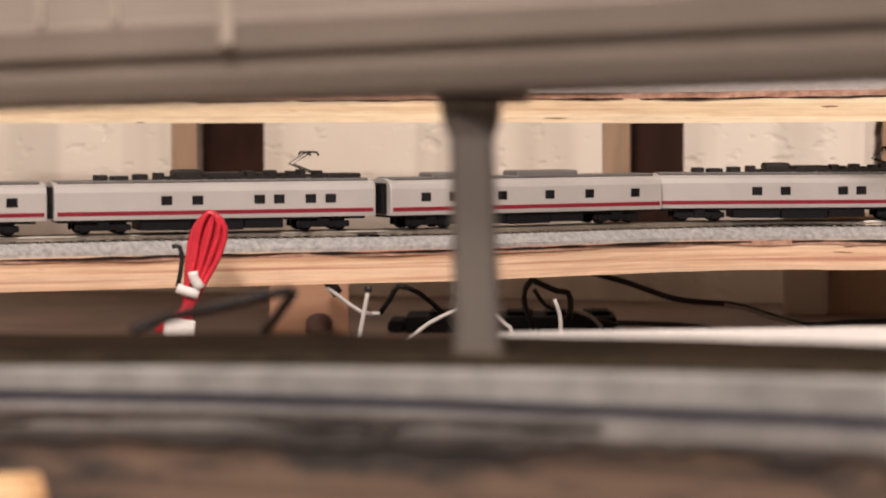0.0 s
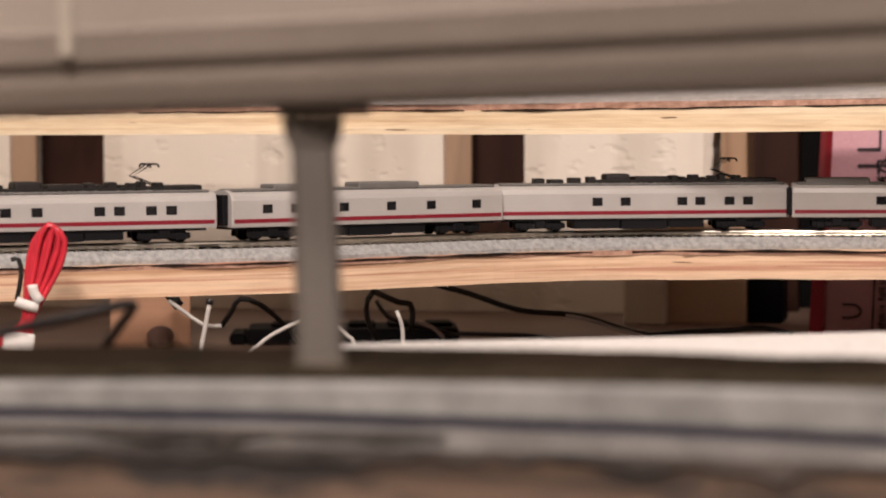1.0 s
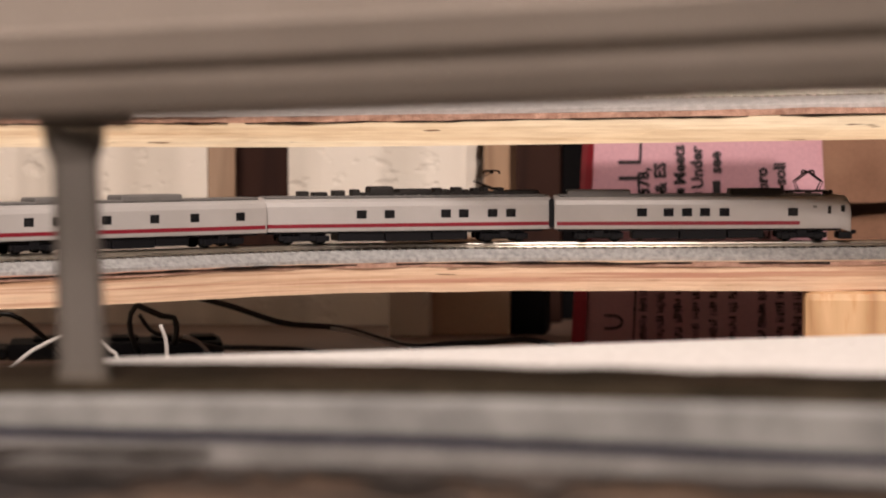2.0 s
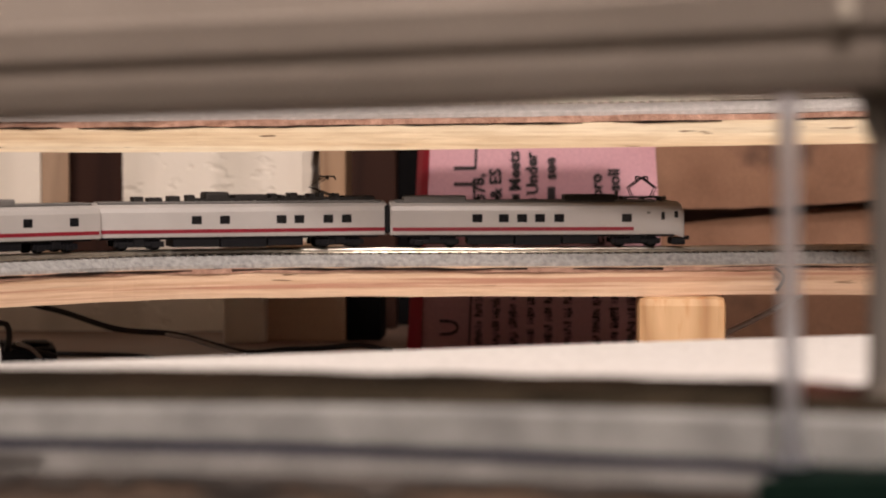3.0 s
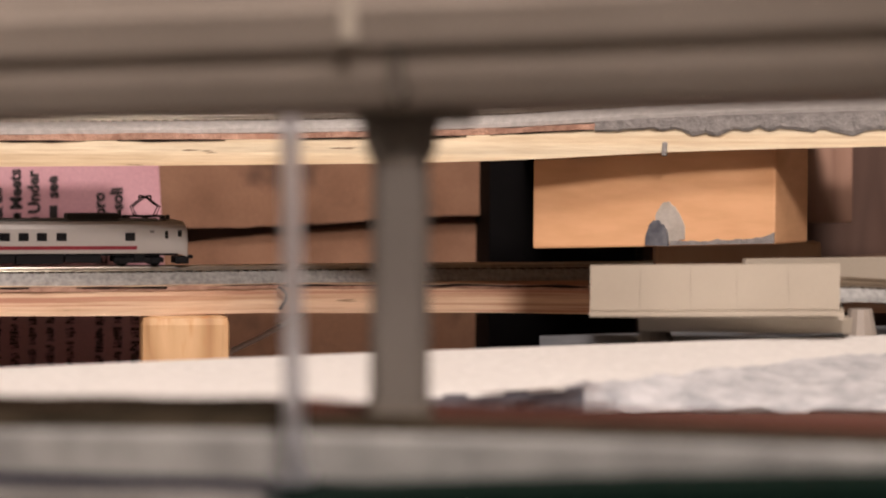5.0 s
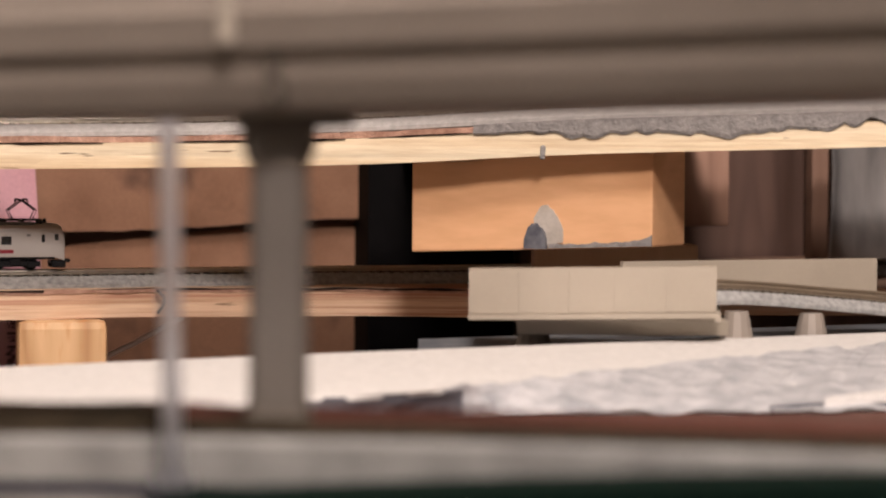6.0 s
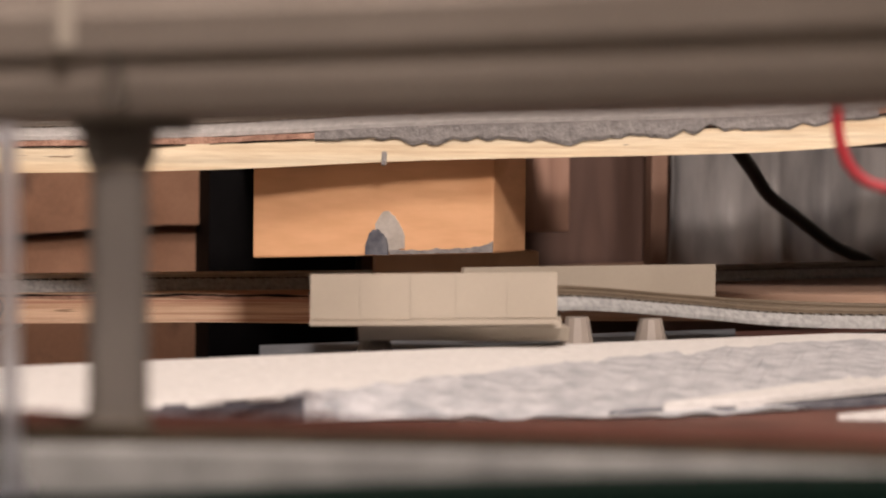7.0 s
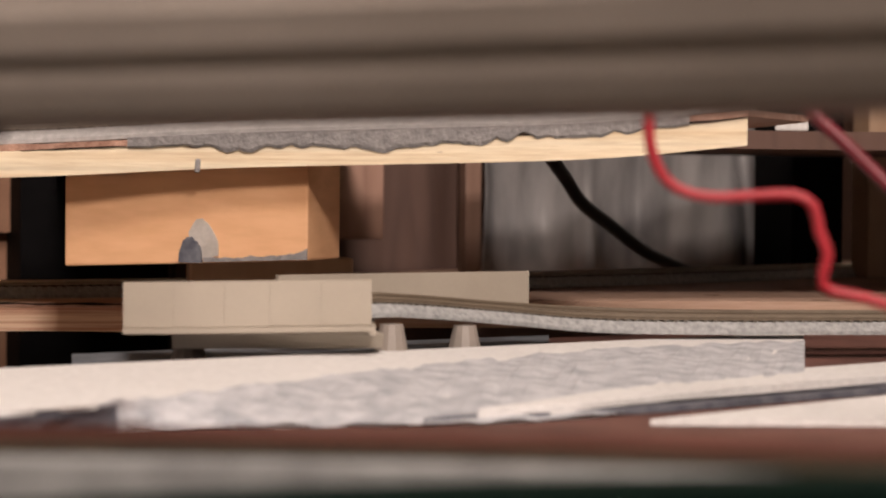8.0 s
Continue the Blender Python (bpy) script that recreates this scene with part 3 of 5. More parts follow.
def foam_board():
    ob = thing("foam_board", at(6, 0.78, TABLE_Z), "white foam board with a crumbly cut edge", "foam board")
    foot = [(-14.6, 0.703), (-9.9, 0.698), (1.35, 0.699), (7.8, 0.712), (11.3, 0.744), (16.0, 0.756), (21.4, 0.785), (26.7, 0.90)]
    back = [(-14.6, 0.752), (-5.7, 0.78), (1.35, 0.822), (9.9, 0.89), (21.8, 1.034), (26.7, 1.124)]
    front = [(-14.6, 0.705), (-9.9, 0.70), (1.35, 0.702), (7.8, 0.714), (11.3, 0.742), (16.5, 0.85), (21.8, 0.976), (26.7, 1.058)]
    b = smooth_path([at(p, d, 0) for p, d in back], 0.004)
    f = smooth_path([at(p, d, 0) for p, d in front], 0.004)
    g = smooth_path([at(p, d, 0) for p, d in foot], 0.004)
    bm = bmesh.new()
    n = 300

    def pick(line, psi):
        """The point of a line at a bearing."""
        ang = [math.degrees(math.atan2(q.x, q.y)) for q in line]
        k = min(max(1, sum(1 for v in ang if v < psi)), len(line) - 1)
        u = (psi - ang[k - 1]) / max(1e-6, ang[k] - ang[k - 1])
        return line[k - 1].lerp(line[k], min(1, max(0, u)))
    rows, face_rows = [], []
    for k in range(n + 1):
        psi = -14.6 + 41.3 * k / n
        a, c, e = pick(f, psi), pick(b, psi), pick(g, psi)
        into = (c - e).normalized()
        ring = []
        for j in range(9):
            s = j / 8
            q = e.lerp(a, s)
            r = 0.0018 * noise.noise(q * 95 + Vector((3, 0, s * 3)))
            lump = min(1, (a - e).length / 0.04)
            q = q + into * r * (0.5 + lump)
            z = TABLE_Z + 0.0003 + 0.0082 * s ** (1 - 0.35 * lump) + 0.0012 * lump * math.sin(math.pi * s) * abs(noise.noise(q * 160))
            ring.append(bm.verts.new((q.x, q.y, z)))
        face_rows.append([tuple(v.co) for v in ring])
        for s2 in (0.3, 0.65):
            q = a.lerp(c, s2)
            ring.append(bm.verts.new((q.x, q.y, TABLE_Z + 0.0085)))
        ring.append(bm.verts.new((c.x, c.y, TABLE_Z + 0.0085)))
        ring.append(bm.verts.new((c.x, c.y, TABLE_Z + 0.0003)))
        rows.append(ring)
    for r0, r1 in zip(rows, rows[1:]):
        m = len(r0)
        for j in range(m):
            bm.faces.new((r0[j], r1[j], r1[(j + 1) % m], r0[(j + 1) % m]))
    bm.faces.new(rows[0]); bm.faces.new(rows[-1])
    part("slab", bm, FOAM, ob)
    # the broken face, rough, its weaker light coloured in as grey, lies over the slab's front
    cut, last = bmesh.new(), None
    for k, ring in enumerate(face_rows):
        psi = -14.6 + 41.3 * k / n
        row = [cut.verts.new((x, y - 0.0005 - 0.0004, z + 0.0006 + 0.0012 * noise.noise(Vector((x, y, z)) * 130))) for x, y, z in ring]
        if last and psi > 10.9:
            for a, b2, c2, d2 in zip(last, last[1:], row[1:], row):
                cut.faces.new((a, b2, c2, d2))
        last = row
    bmesh.ops.delete(cut, geom=[v for v in cut.verts if not v.link_faces], context="VERTS")
    part("cut_face", cut, SHADED_FOAM, ob, "crumbly cut face, coloured blue-grey for its weaker light")
    sm, last = bmesh.new(), None
    for k, ring in enumerate(face_rows):
        psi = -14.6 + 41.3 * k / n
        if 7.6 < psi < 11.4:
            row = [sm.verts.new((x, y - 0.0016, z + 0.0007)) for x, y, z in ring[:7 + (k // 5) % 2]]
            if last:
                for a, b2, c2, d2 in zip(last, last[1:], row[1:], row):
                    sm.faces.new((a, b2, c2, d2))
            last = row
    part("paint_smear", sm, SMEAR_SHADE, ob, "blue-grey paint smear on the edge")
    return ob


closer(foam_board(), MIDDLE)


def near_h(psi, base, slope):
    return EYE + near_d(psi) * math.tan(radians(base + slope * psi))


def near_band(top, low, u0, u1, a=-32.0, b=34.0, n=70, lip=0.0):
    """A strip along the near viaduct between two heights, each given as degrees below the eye and their change along the way."""
    bm, rows = bmesh.new(), []
    for k in range(n + 1):
        p = a + (b - a) * k / n
        d = near_d(p)
        zt, zl = near_h(p, *top), near_h(p, *low)
        w = 0.0004 * wobble(k * 0.01, top[0], 60)
        rows.append([bm.verts.new(at(p, d + u, z)) for u, z in ((u0 + w, zl), (u0 + w, zt - lip), (u0 + lip * 2, zt), (u1, zt), (u1, zl))])
    for r0, r1 in zip(rows, rows[1:]):
        for j in range(5):
            bm.faces.new((r0[j], r1[j], r1[(j + 1) % 5], r0[(j + 1) % 5]))
    bm.faces.new(rows[0])
    bm.faces.new(rows[-1])
    return bm


near_path = smooth_path([at(p, near_d(p) - 0.004, near_h(p, -6.08, -0.016)) for p in range(-32, 35, 3)])
near_track = thing("near_track", near_path[len(near_path) // 2], "model railway track on light grey ballast beside the viaduct, its top darkened for shade", "track")
part("ballast_bed", near_band((-6.08, -0.016), (-7.02, -0.034), -0.004, 0.028, lip=0.0012), BALLAST_PALE, near_track, "light grey ballast bed")
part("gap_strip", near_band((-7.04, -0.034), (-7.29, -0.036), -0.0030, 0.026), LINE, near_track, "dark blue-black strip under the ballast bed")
part("base_strip", near_band((-7.31, -0.036), (-7.72, -0.028), -0.0055, 0.028), BASE, near_track, "light grey base strip")
rail_path = smooth_path([at(p, near_d(p) - 0.004, near_h(p, -6.08, -0.016)) for p in range(-32, 8, 3)])
for side in (0.0095, 0.0205):
    part("rail", sweep(rail_path, [(side - 0.001, 0.0002), (side - 0.0006, 0.0022), (side + 0.0006, 0.0022), (side + 0.001, 0.0002)]), SHADED_TRACK, near_track, "brown rail, darkened for the viaduct's shade")
part("track_bed_top", sweep(near_path, [(0.004, 0.0001), (0.004, 0.0009), (0.027, 0.0009), (0.027, 0.0001)]), SHADED_TRACK, near_track, "brown sleepers and ballast, darkened for the viaduct's shade")


def near_ground(p0, p1, material, label):
    """A board at the height of the near track, on which the piers stand."""
    low_z = EYE + (TABLE_Z + 0.0003 - EYE) * MIDDLE / NEAR
    bm, rows = bmesh.new(), []
    for k in range(91):
        p = p0 + (p1 - p0) * k / 90
        w = float(np.interp(p, (-40, -20, -2, 5, 9, 13, 34), (0.105, 0.100, 0.080, 0.076, 0.066, 0.055, 0.050)))
        d, z = near_d(p), near_h(p, -6.08, -0.016)
        z += 0.0006 * wobble(k * 0.01, 4, 25)
        rows.append([bm.verts.new(at(p, d + u, h)) for u, h in ((0.0290, low_z), (0.0290, z), (w, z), (w + 0.002, z - 0.002), (w + 0.002, low_z))])
    for r0, r1 in zip(rows, rows[1:]):
        for j in range(5):
            bm.faces.new((r0[j], r1[j], r1[(j + 1) % 5], r0[(j + 1) % 5]))
    bm.faces.new(rows[0])
    bm.faces.new(rows[-1])
    return tagged(part("ground_board", bm, material), label, "board")


closer(near_ground(-40, 4.6, GROUND, "olive-brown ground board under the viaduct piers, darkened for shade"))
closer(near_ground(4.7, 34, REDGROUND, "reddish brown stained ground board beside the foam"))
closer(pier(-15.0, 0.0120, 0.028))
closer(pier(7.15, 0.0129))
nb = [at(p, near_d(p) - 0.0045, near_h(p, -7.75, -0.028)) for p in range(-32, 5, 2)]
near_board = deck("near_board", [q + Vector((0, 0, -0.0195)) for q in smooth_path(nb)], 0.0192, 0.03, PLY_NEAR, "stained brown plywood board under the near track, darkened against frontal light")


def paint_drips(name, path, z_top, label, seed, low, reach, out=-0.0016, parent=None, proud=0.0009, material=None):
    """A ragged film of dried paint hanging over a board's edge."""
    material = material or GREYPAINT
    bm = bmesh.new()
    rows = []
    for i, (q, (d, a)) in enumerate(zip(path, sides(path))):
        s = i / (len(path) - 1)
        e = min(1, 6 * s, 6 * (1 - s))
        k = low + reach * (0.4 + 0.7 * wobble(i * 0.004, seed, 26) + 0.5 * wobble(i * 0.004, seed + 2, 90) + 0.15 * wobble(i * 0.004, seed + 5, 210)) * e
        k = max(0.0004, k)
        base = q + Vector((0, 0, z_top))
        rows.append([bm.verts.new(base + a * (out + 0.0001) + Vector((0, 0, -k))), bm.verts.new(base + a * (out - proud) + Vector((0, 0, -k * 0.8))),
                     bm.verts.new(base + a * (out - proud) + Vector((0, 0, 0.0004))), bm.verts.new(base + a * 0.002 + Vector((0, 0, 0.0006)))])
    for r0, r1 in zip(rows, rows[1:]):
        for j in range(3):
            bm.faces.new((r0[j], r1[j], r1[j + 1], r0[j + 1]))
    ob = part(name, bm, material, parent, label)
    return ob


fine_near = smooth_path(nb, 0.003)
paint_drips("paint_film", fine_near, 0.0002, "grey paint smeared over the edge, darkened for shade", 4, 0.0006, 0.0050, -0.0008, near_board, material=NEARPAINT)
left_base = smooth_path([at(p, near_d(p) - 0.0055, near_h(p, -7.45, -0.034)) for p in range(-32, -11, 2)], 0.003)
paint_drips("paint_film", left_base, 0.0, "grey and brown paint smeared over the base, darkened for shade", 21, 0.0006, 0.0046, -0.0006, near_track, material=NEARPAINT)

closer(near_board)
closer(near_track)
green_path = smooth_path([at(p, near_d(p) - 0.030, near_h(p, -7.50, 0.039) + 0.0012) for p in (4.0, 9, 15, 21, 27, 33)])
green = thing("green_strip", green_path[0], "dark green flock-covered strip at the layout's front edge", "strip")
part("strip", sweep(green_path, [(0, -0.019), (0, -0.0006), (0.0006, 0), (0.022, 0), (0.022, -0.019)]), GREEN, green)
closer(green)


def clear_rod():
    d = near_d(4.66) - 0.017
    c = at(4.66, d, near_h(4.66, -7.25, 0.012) + 0.0016)
    ob = thing("clear_rod", c, "upright translucent plastic rod", "rod")
    m, t, b = nodes_of("frosted_plastic")
    b.inputs["Base Color"].default_value = (0.60, 0.62, 0.66, 1)
    b.inputs["Roughness"].default_value = 0.3
    b.inputs["Transmission Weight"].default_value = 0.85
    b.inputs["IOR"].default_value = 1.2
    path = [Vector((c.x + 0.0012 * (1 - k / 12), c.y, c.z + 0.0745 * k / 12)) for k in range(13)]
    part("rod_body", tube(path, 0.0022, 10), m, ob, smooth=True)
    part("rod_foot", cyl(0.0040, c.z - 0.0003, c.z + 0.0016, 16, c.x + 0.0012, c.y), m, ob)
    return closer(ob)


clear_rod()


# ---- wooden blocks and the back row ----
def block(name, psi0, psi1, d, depth, z0, z1, material, label, category="wood block", turn=None, bevel=0.0012):
    a, b = at(psi0, d, 0), at(psi1, d, 0)
    c = (a + b) / 2
    w = (b - a).length
    yaw = -(psi0 + psi1) / 2 if turn is None else turn
    m = Matrix.Translation((c.x, c.y, 0)) @ pose(0, 0, 0, 0, 0, yaw)
    ob = part(name, box(-w / 2, w / 2, 0, depth, z0, z1, bevel, 2, m=m), material)
    return tagged(ob, label, category)


BLOCK_A, BLOCK_B = at(10.13, 0.962, 0), at(15.55, 0.926, 0)


def pine_block():
    """A pine off-cut fixed under the upper shelf, its face along the shelf's edge."""
    d = BLOCK_B - BLOCK_A
    ob = thing("wooden_block", (BLOCK_A + BLOCK_B) / 2 + Vector((0, 0, EYE - 0.033)), "pine block under the upper shelf, smeared with grey paint", "wood block")
    m = Matrix.Translation((BLOCK_A.x, BLOCK_A.y, EYE)) @ pose(0, 0, 0, 0, 0, math.degrees(math.atan2(d.y, d.x)))
    w = d.length
    bm = box(0, w, 0, 0.037, -0.0334, 0.0004, 0.0009, 2)
    for v in bm.verts:
        v.co.z += v.co.x / w * (0.0035 if v.co.z < -0.01 else 0.0060) - 0.0006
    bmesh.ops.transform(bm, matrix=m, verts=bm.verts)
    part("block", bm, PINE, ob)
    # blob of filler and its pale smear on the face, and the smear along the foot
    def film(name, x0, x1, zf, material, label, y=-0.0006, n=24):
        fb, lo, hi = bmesh.new(), [], []
        for k in range(n + 1):
            s = k / n
            x = x0 + (x1 - x0) * s
            z0, z1 = zf(s)
            ring = [fb.verts.new(m @ Vector(c)) for c in ((x, 0.0006, z0), (x, y, z0), (x, y, z1), (x, 0.0006, z1))]
            lo.append(ring)
        for r0, r1 in zip(lo, lo[1:]):
            for j in range(4):
                fb.faces.new((r0[j], r1[j], r1[(j + 1) % 4], r0[(j + 1) % 4]))
        fb.faces.new(lo[0])
        fb.faces.new(lo[-1])
        part(name, fb, material, ob, label)
    film("paint_smear", w * 0.520, w * 0.640, lambda s: (-0.0312 + 0.002 * s, -0.0312 + 0.0165 * math.sin(math.pi * (0.10 + 0.84 * s)) ** 0.38 * (1 - 0.30 * s * s) + 0.0006 * wobble(s, 6, 12)), PALEPAINT, "pale grey paint smear")
    film("filler_blob", w * 0.485, w * 0.575, lambda s: (-0.0318, -0.0312 + 0.0088 * math.sin(math.pi * (0.04 + 0.92 * s)) ** 0.5 + 0.0018 * wobble(s, 3, 9)), SMEAR_SHADE, "dark grey lump of filler", -0.0022)
    film("foot_smear", w * 0.58, w * 0.998, lambda s: (-0.0316 + 0.0016 * s, -0.0305 + 0.0018 * s + 0.0014 * abs(wobble(s, 8, 11)) + 0.002 * s ** 6), GREYPAINT, "grey paint along the lower edge", -0.0007)
    return ob


closer(pine_block(), 1.05)
block("wooden_spacer", 12.9, 16.6, 1.085, 0.022, DECK_TOP + 0.0004, EYE - 0.0345, STUD, "low brown wooden spacer on the far board", turn=-9)
block("wooden_post", 1.34, 3.33, 1.058, 0.038, 0.9, LOW_Z - 0.0003, PINE_UP, "short pine post holding up the lower shelf", turn=0, bevel=0.0035)

# ---- viaduct section on the right ----
def far_viaduct():
    ob = thing("viaduct_section", at(14, 1.0, TABLE_Z), "cream plastic viaduct section with panelled parapets", "viaduct")
    front = smooth_path([at(11.43, 0.940, EYE - 0.0569), at(14.2, 0.935, EYE - 0.0560), at(17.0, 0.938, EYE - 0.0553)], 0.002)
    part("parapet", sweep(front, [(0, 0), (0, 0.0178), (0.0022, 0.0178), (0.0022, 0)]), CREAM, ob, "cream parapet wall")
    for k in range(5):
        i, j = (round((len(front) - 1) * (n + e) / 5) for n, e in ((k, 0), (k, 1)))
        d = front[j] - front[i]
        side = Vector((-d.y, d.x, 0)).normalized()
        m = Matrix.Translation(front[i] - side * 0.0003) @ Matrix(((d.normalized().x, side.x, 0), (d.normalized().y, side.y, 0), (0, 0, 1))).to_4x4()
        part("panel", box(0.00006, d.length - 0.00006, -0.0001, 0.0006, 0.0012, 0.0176, m=m), CREAM, ob)
    part("ledge", sweep(front, [(-0.0016, -0.0012), (-0.0016, 0.0006), (0.0022, 0.0006), (0.0022, -0.0012)]), CREAM, ob)
    back = smooth_path([at(14.9, 1.025, EYE - 0.0560), at(17.5, 1.055, EYE - 0.0560), at(20.54, 1.092, EYE - 0.0560)])
    part("back_parapet", sweep(back, [(0, 0), (0, 0.0165), (0.0022, 0.0165), (0.0022, 0)]), CREAM, ob, "cream parapet wall")
    deck_line = [at(p, 0.943, EYE - 0.0575) for p in (11.5, 13, 15, 17.1)]
    part("deck_slab", sweep(smooth_path(deck_line), [(0.0, -0.001), (0.0, 0.002), (0.075, 0.002), (0.075, -0.001)]), CREAM, ob)
    low = smooth_path([at(12.5, 0.946, EYE - 0.0587), at(15, 0.944, EYE - 0.0586), at(17.3, 0.948, EYE - 0.0584)])
    part("girder", sweep(low, [(0.002, 0), (0.006, -0.0055), (0.05, -0.0055), (0.056, 0)]), CREAM, ob, "girder under the deck")
    for p, d, top in ((12.9, 0.97, 0.0600), (17.45, 0.975, 0.0560), (19.1, 1.005, 0.0580)):
        q = at(p, d, TABLE_Z + 0.0036)
        part("pier_stub", cyl(0.0075, q.z, EYE - top, 12, q.x, q.y, 0.0045), VIADUCT, ob, "short tapered grey-beige pier")
    plate = prism([at(10.3, 0.93, 0), at(18.0, 0.955, 0), at(21.0, 1.04, 0), at(21.0, 1.16, 0), at(10.3, 1.02, 0)], TABLE_Z + 0.0003, TABLE_Z + 0.0035)
    closer(tagged(part("grey_sheet", plate, GREYBLUE), "grey-blue sheet under the viaduct section", "sheet"), MIDDLE)
    return ob


closer(far_viaduct(), MIDDLE)
ramp_path = smooth_path([at(12.2, 0.962, EYE - 0.0554), at(15, 0.966, EYE - 0.0545), at(17, 0.985, EYE - 0.0535), at(19.5, 1.030, EYE - 0.0585), at(21.8, 1.060, EYE - 0.0630), at(25, 1.075, EYE - 0.0640), at(32, 1.12, EYE - 0.0640)])
closer(track("curved_track", ramp_path, "model railway track running off the viaduct section", BALLAST, metal=OLDRAIL), MIDDLE)
ramp2 = smooth_path([at(12.4, 0.997, EYE - 0.0554), at(15, 1.000, EYE - 0.0545), at(17, 1.020, EYE - 0.0535), at(19.5, 1.066, EYE - 0.0585), at(21.8, 1.098, EYE - 0.0625), at(25, 1.115, EYE - 0.0640), at(32, 1.16, EYE - 0.0640)])
closer(track("curved_track", ramp2, "second model railway track beside the first one", BALLAST_WARM, metal=OLDRAIL), MIDDLE)
right_board = [at(11.95, 1.095, 0), at(15.5, 1.115, 0), at(19, 1.125, 0), at(24, 1.145, 0), at(34, 1.205, 0), at(36, 2.0, 0), at(24, 1.70, 0), at(13, 1.36, 0)]
setting("tabletop_2", prism(right_board, DECK_TOP - 0.0123, DECK_TOP - 0.0004), PLY_FAR, "brown plywood board carrying the far track")


# ---- behind the lower shelf ----
SHELF_Z = 0.985
setting("shelf_board", box(-1.5, 1.5, 0.96, 1.9, SHELF_Z - 0.018, SHELF_Z), noisy("brown_shelf", (0.16, 0.10, 0.075), (0.24, 0.155, 0.115), 12), "dark brown lower shelf")
block("stud", -5.83, -5.24, 1.49, 0.089, SHELF_Z, 1.4, STUD, "narrow light brown wooden stud", "stud", turn=0)
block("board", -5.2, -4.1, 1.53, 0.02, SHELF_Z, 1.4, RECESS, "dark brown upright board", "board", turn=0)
block("cardboard_box", -7.05, -5.25, 1.44, 0.04, SHELF_Z, 1.040, CARDLIGHT, "small light brown cardboard box on the shelf, brightened in place of light", "box", turn=0)
block("painted_post", -8.0, -7.06, 1.43, 0.03, SHELF_Z, 1.040, CONCRETE, "pale plastered post beside a cardboard box", "post", turn=0)
block("black_box", -5.22, -4.45, 1.44, 0.04, SHELF_Z, 1.036, BLACK, "low black box on the shelf", "box", turn=0)
block("black_case", -4.1, -3.2, 1.56, 0.02, SHELF_Z, 1.4, BLACK, "black case standing against the wall", "case", turn=0)


def torn_card(x0, x1, y, z0, z1, edge, label):
    """A sheet of cardboard; edge(s) is the drop of its torn lower edge (or the rise of its upper one)."""
    bm, rows = bmesh.new(), []
    for k in range(61):
        s = k / 60
        x = x0 + (x1 - x0) * s
        lo, hi = edge(s)
        yy = y + 0.003 * wobble(s, 2, 3)
        rows.append([bm.verts.new(v) for v in ((x, yy, z0 + lo), (x, yy, z1 + hi), (x, yy + 0.004, z1 + hi), (x, yy + 0.004, z0 + lo))])
    for r0, r1 in zip(rows, rows[1:]):
        for j in range(4):
            bm.faces.new((r0[j], r1[j], r1[(j + 1) % 4], r0[(j + 1) % 4]))
    bm.faces.new(rows[0])
    bm.faces.new(rows[-1])
    return tagged(part("cardboard_sheet", bm, CARD), label, "cardboard")


torn_card(0.030, 0.236, 1.44, 1.0600, 1.40, lambda s: (-0.0015 * math.sin(s * 5) + 0.0065 * s + 0.0006 * wobble(s, 1, 25), 0), "brown stained cardboard sheet with a torn lower edge")
torn_card(0.030, 0.236, 1.452, SHELF_Z, 1.0480, lambda s: (0, 0.0175 * min(1, s * 1.25) + 0.0006 * wobble(s, 5, 20)), "brown cardboard sheet standing under the torn one")
# Added sheet that gives the darkness behind the torn slit.
tagged(part("backing_board", box(-0.150, 1.1, 1.60, 1.612, SHELF_Z, 1.45), DARKWOOD), "added dark brown board standing for the darkness behind the shelf", "board")
case = block("black_case", 9.13, 12.5, 1.43, 0.05, SHELF_Z, 1.40, BLACK, "black case with thin pale lines standing on the shelf", "case", turn=0)
for z in (1.0745, 1.0775):
    part("trim_line", box(0.2385, 0.2550, 1.4118 - 0.0012, 1.4118 - 0.0004, z, z + 0.0005), WHITEPL, case, "thin pale line")
block("hanging_board", 15.4, 17.3, 1.40, 0.02, 1.066, 1.40, REDDISH, "reddish brown board with a slanted lower end", "board", turn=0)
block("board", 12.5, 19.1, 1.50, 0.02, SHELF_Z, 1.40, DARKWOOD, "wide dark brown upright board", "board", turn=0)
block("stud", 19.08, 19.47, 1.42, 0.012, SHELF_Z, 1.40, SHADED_STUD, "wooden stud beside the plastic sheet, its dim light put into the colour", "stud", turn=0)
block("black_case", 26.35, 27.6, 1.45, 0.05, DECK_TOP, 1.40, BLACK, "tall black case on the far board", "case", turn=0)
block("board", 27.6, 36, 1.5, 0.02, DECK_TOP, 1.40, JAMB, "pale brown upright board", "board", turn=0)



# Its hidden depth is sized to keep the far track dim.
side_board = prism([(0.374, 1.02, 0), (0.62, 0.99, 0), (1.0, 1.1, 0), (1.0, 1.30, 0), (0.374, 1.27, 0)], EYE + 0.0140, EYE + 0.0220)
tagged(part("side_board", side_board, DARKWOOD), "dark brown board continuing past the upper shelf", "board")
pad = block("foam_pad", 26.0, 26.75, 1.135, 0.02, EYE + 0.0222, EYE + 0.028, FOAM, "small white foam pad on the dark board", "pad")

paper = prism([at(23.3, 0.770, 0), at(34, 0.80, 0), at(34, 0.90, 0), at(28.5, 0.875, 0)], TABLE_Z + 0.0003, TABLE_Z + 0.0022)
closer(tagged(part("white_sheet", paper, FOAM), "thin white foam sheet lying on the table", "sheet"), MIDDLE)


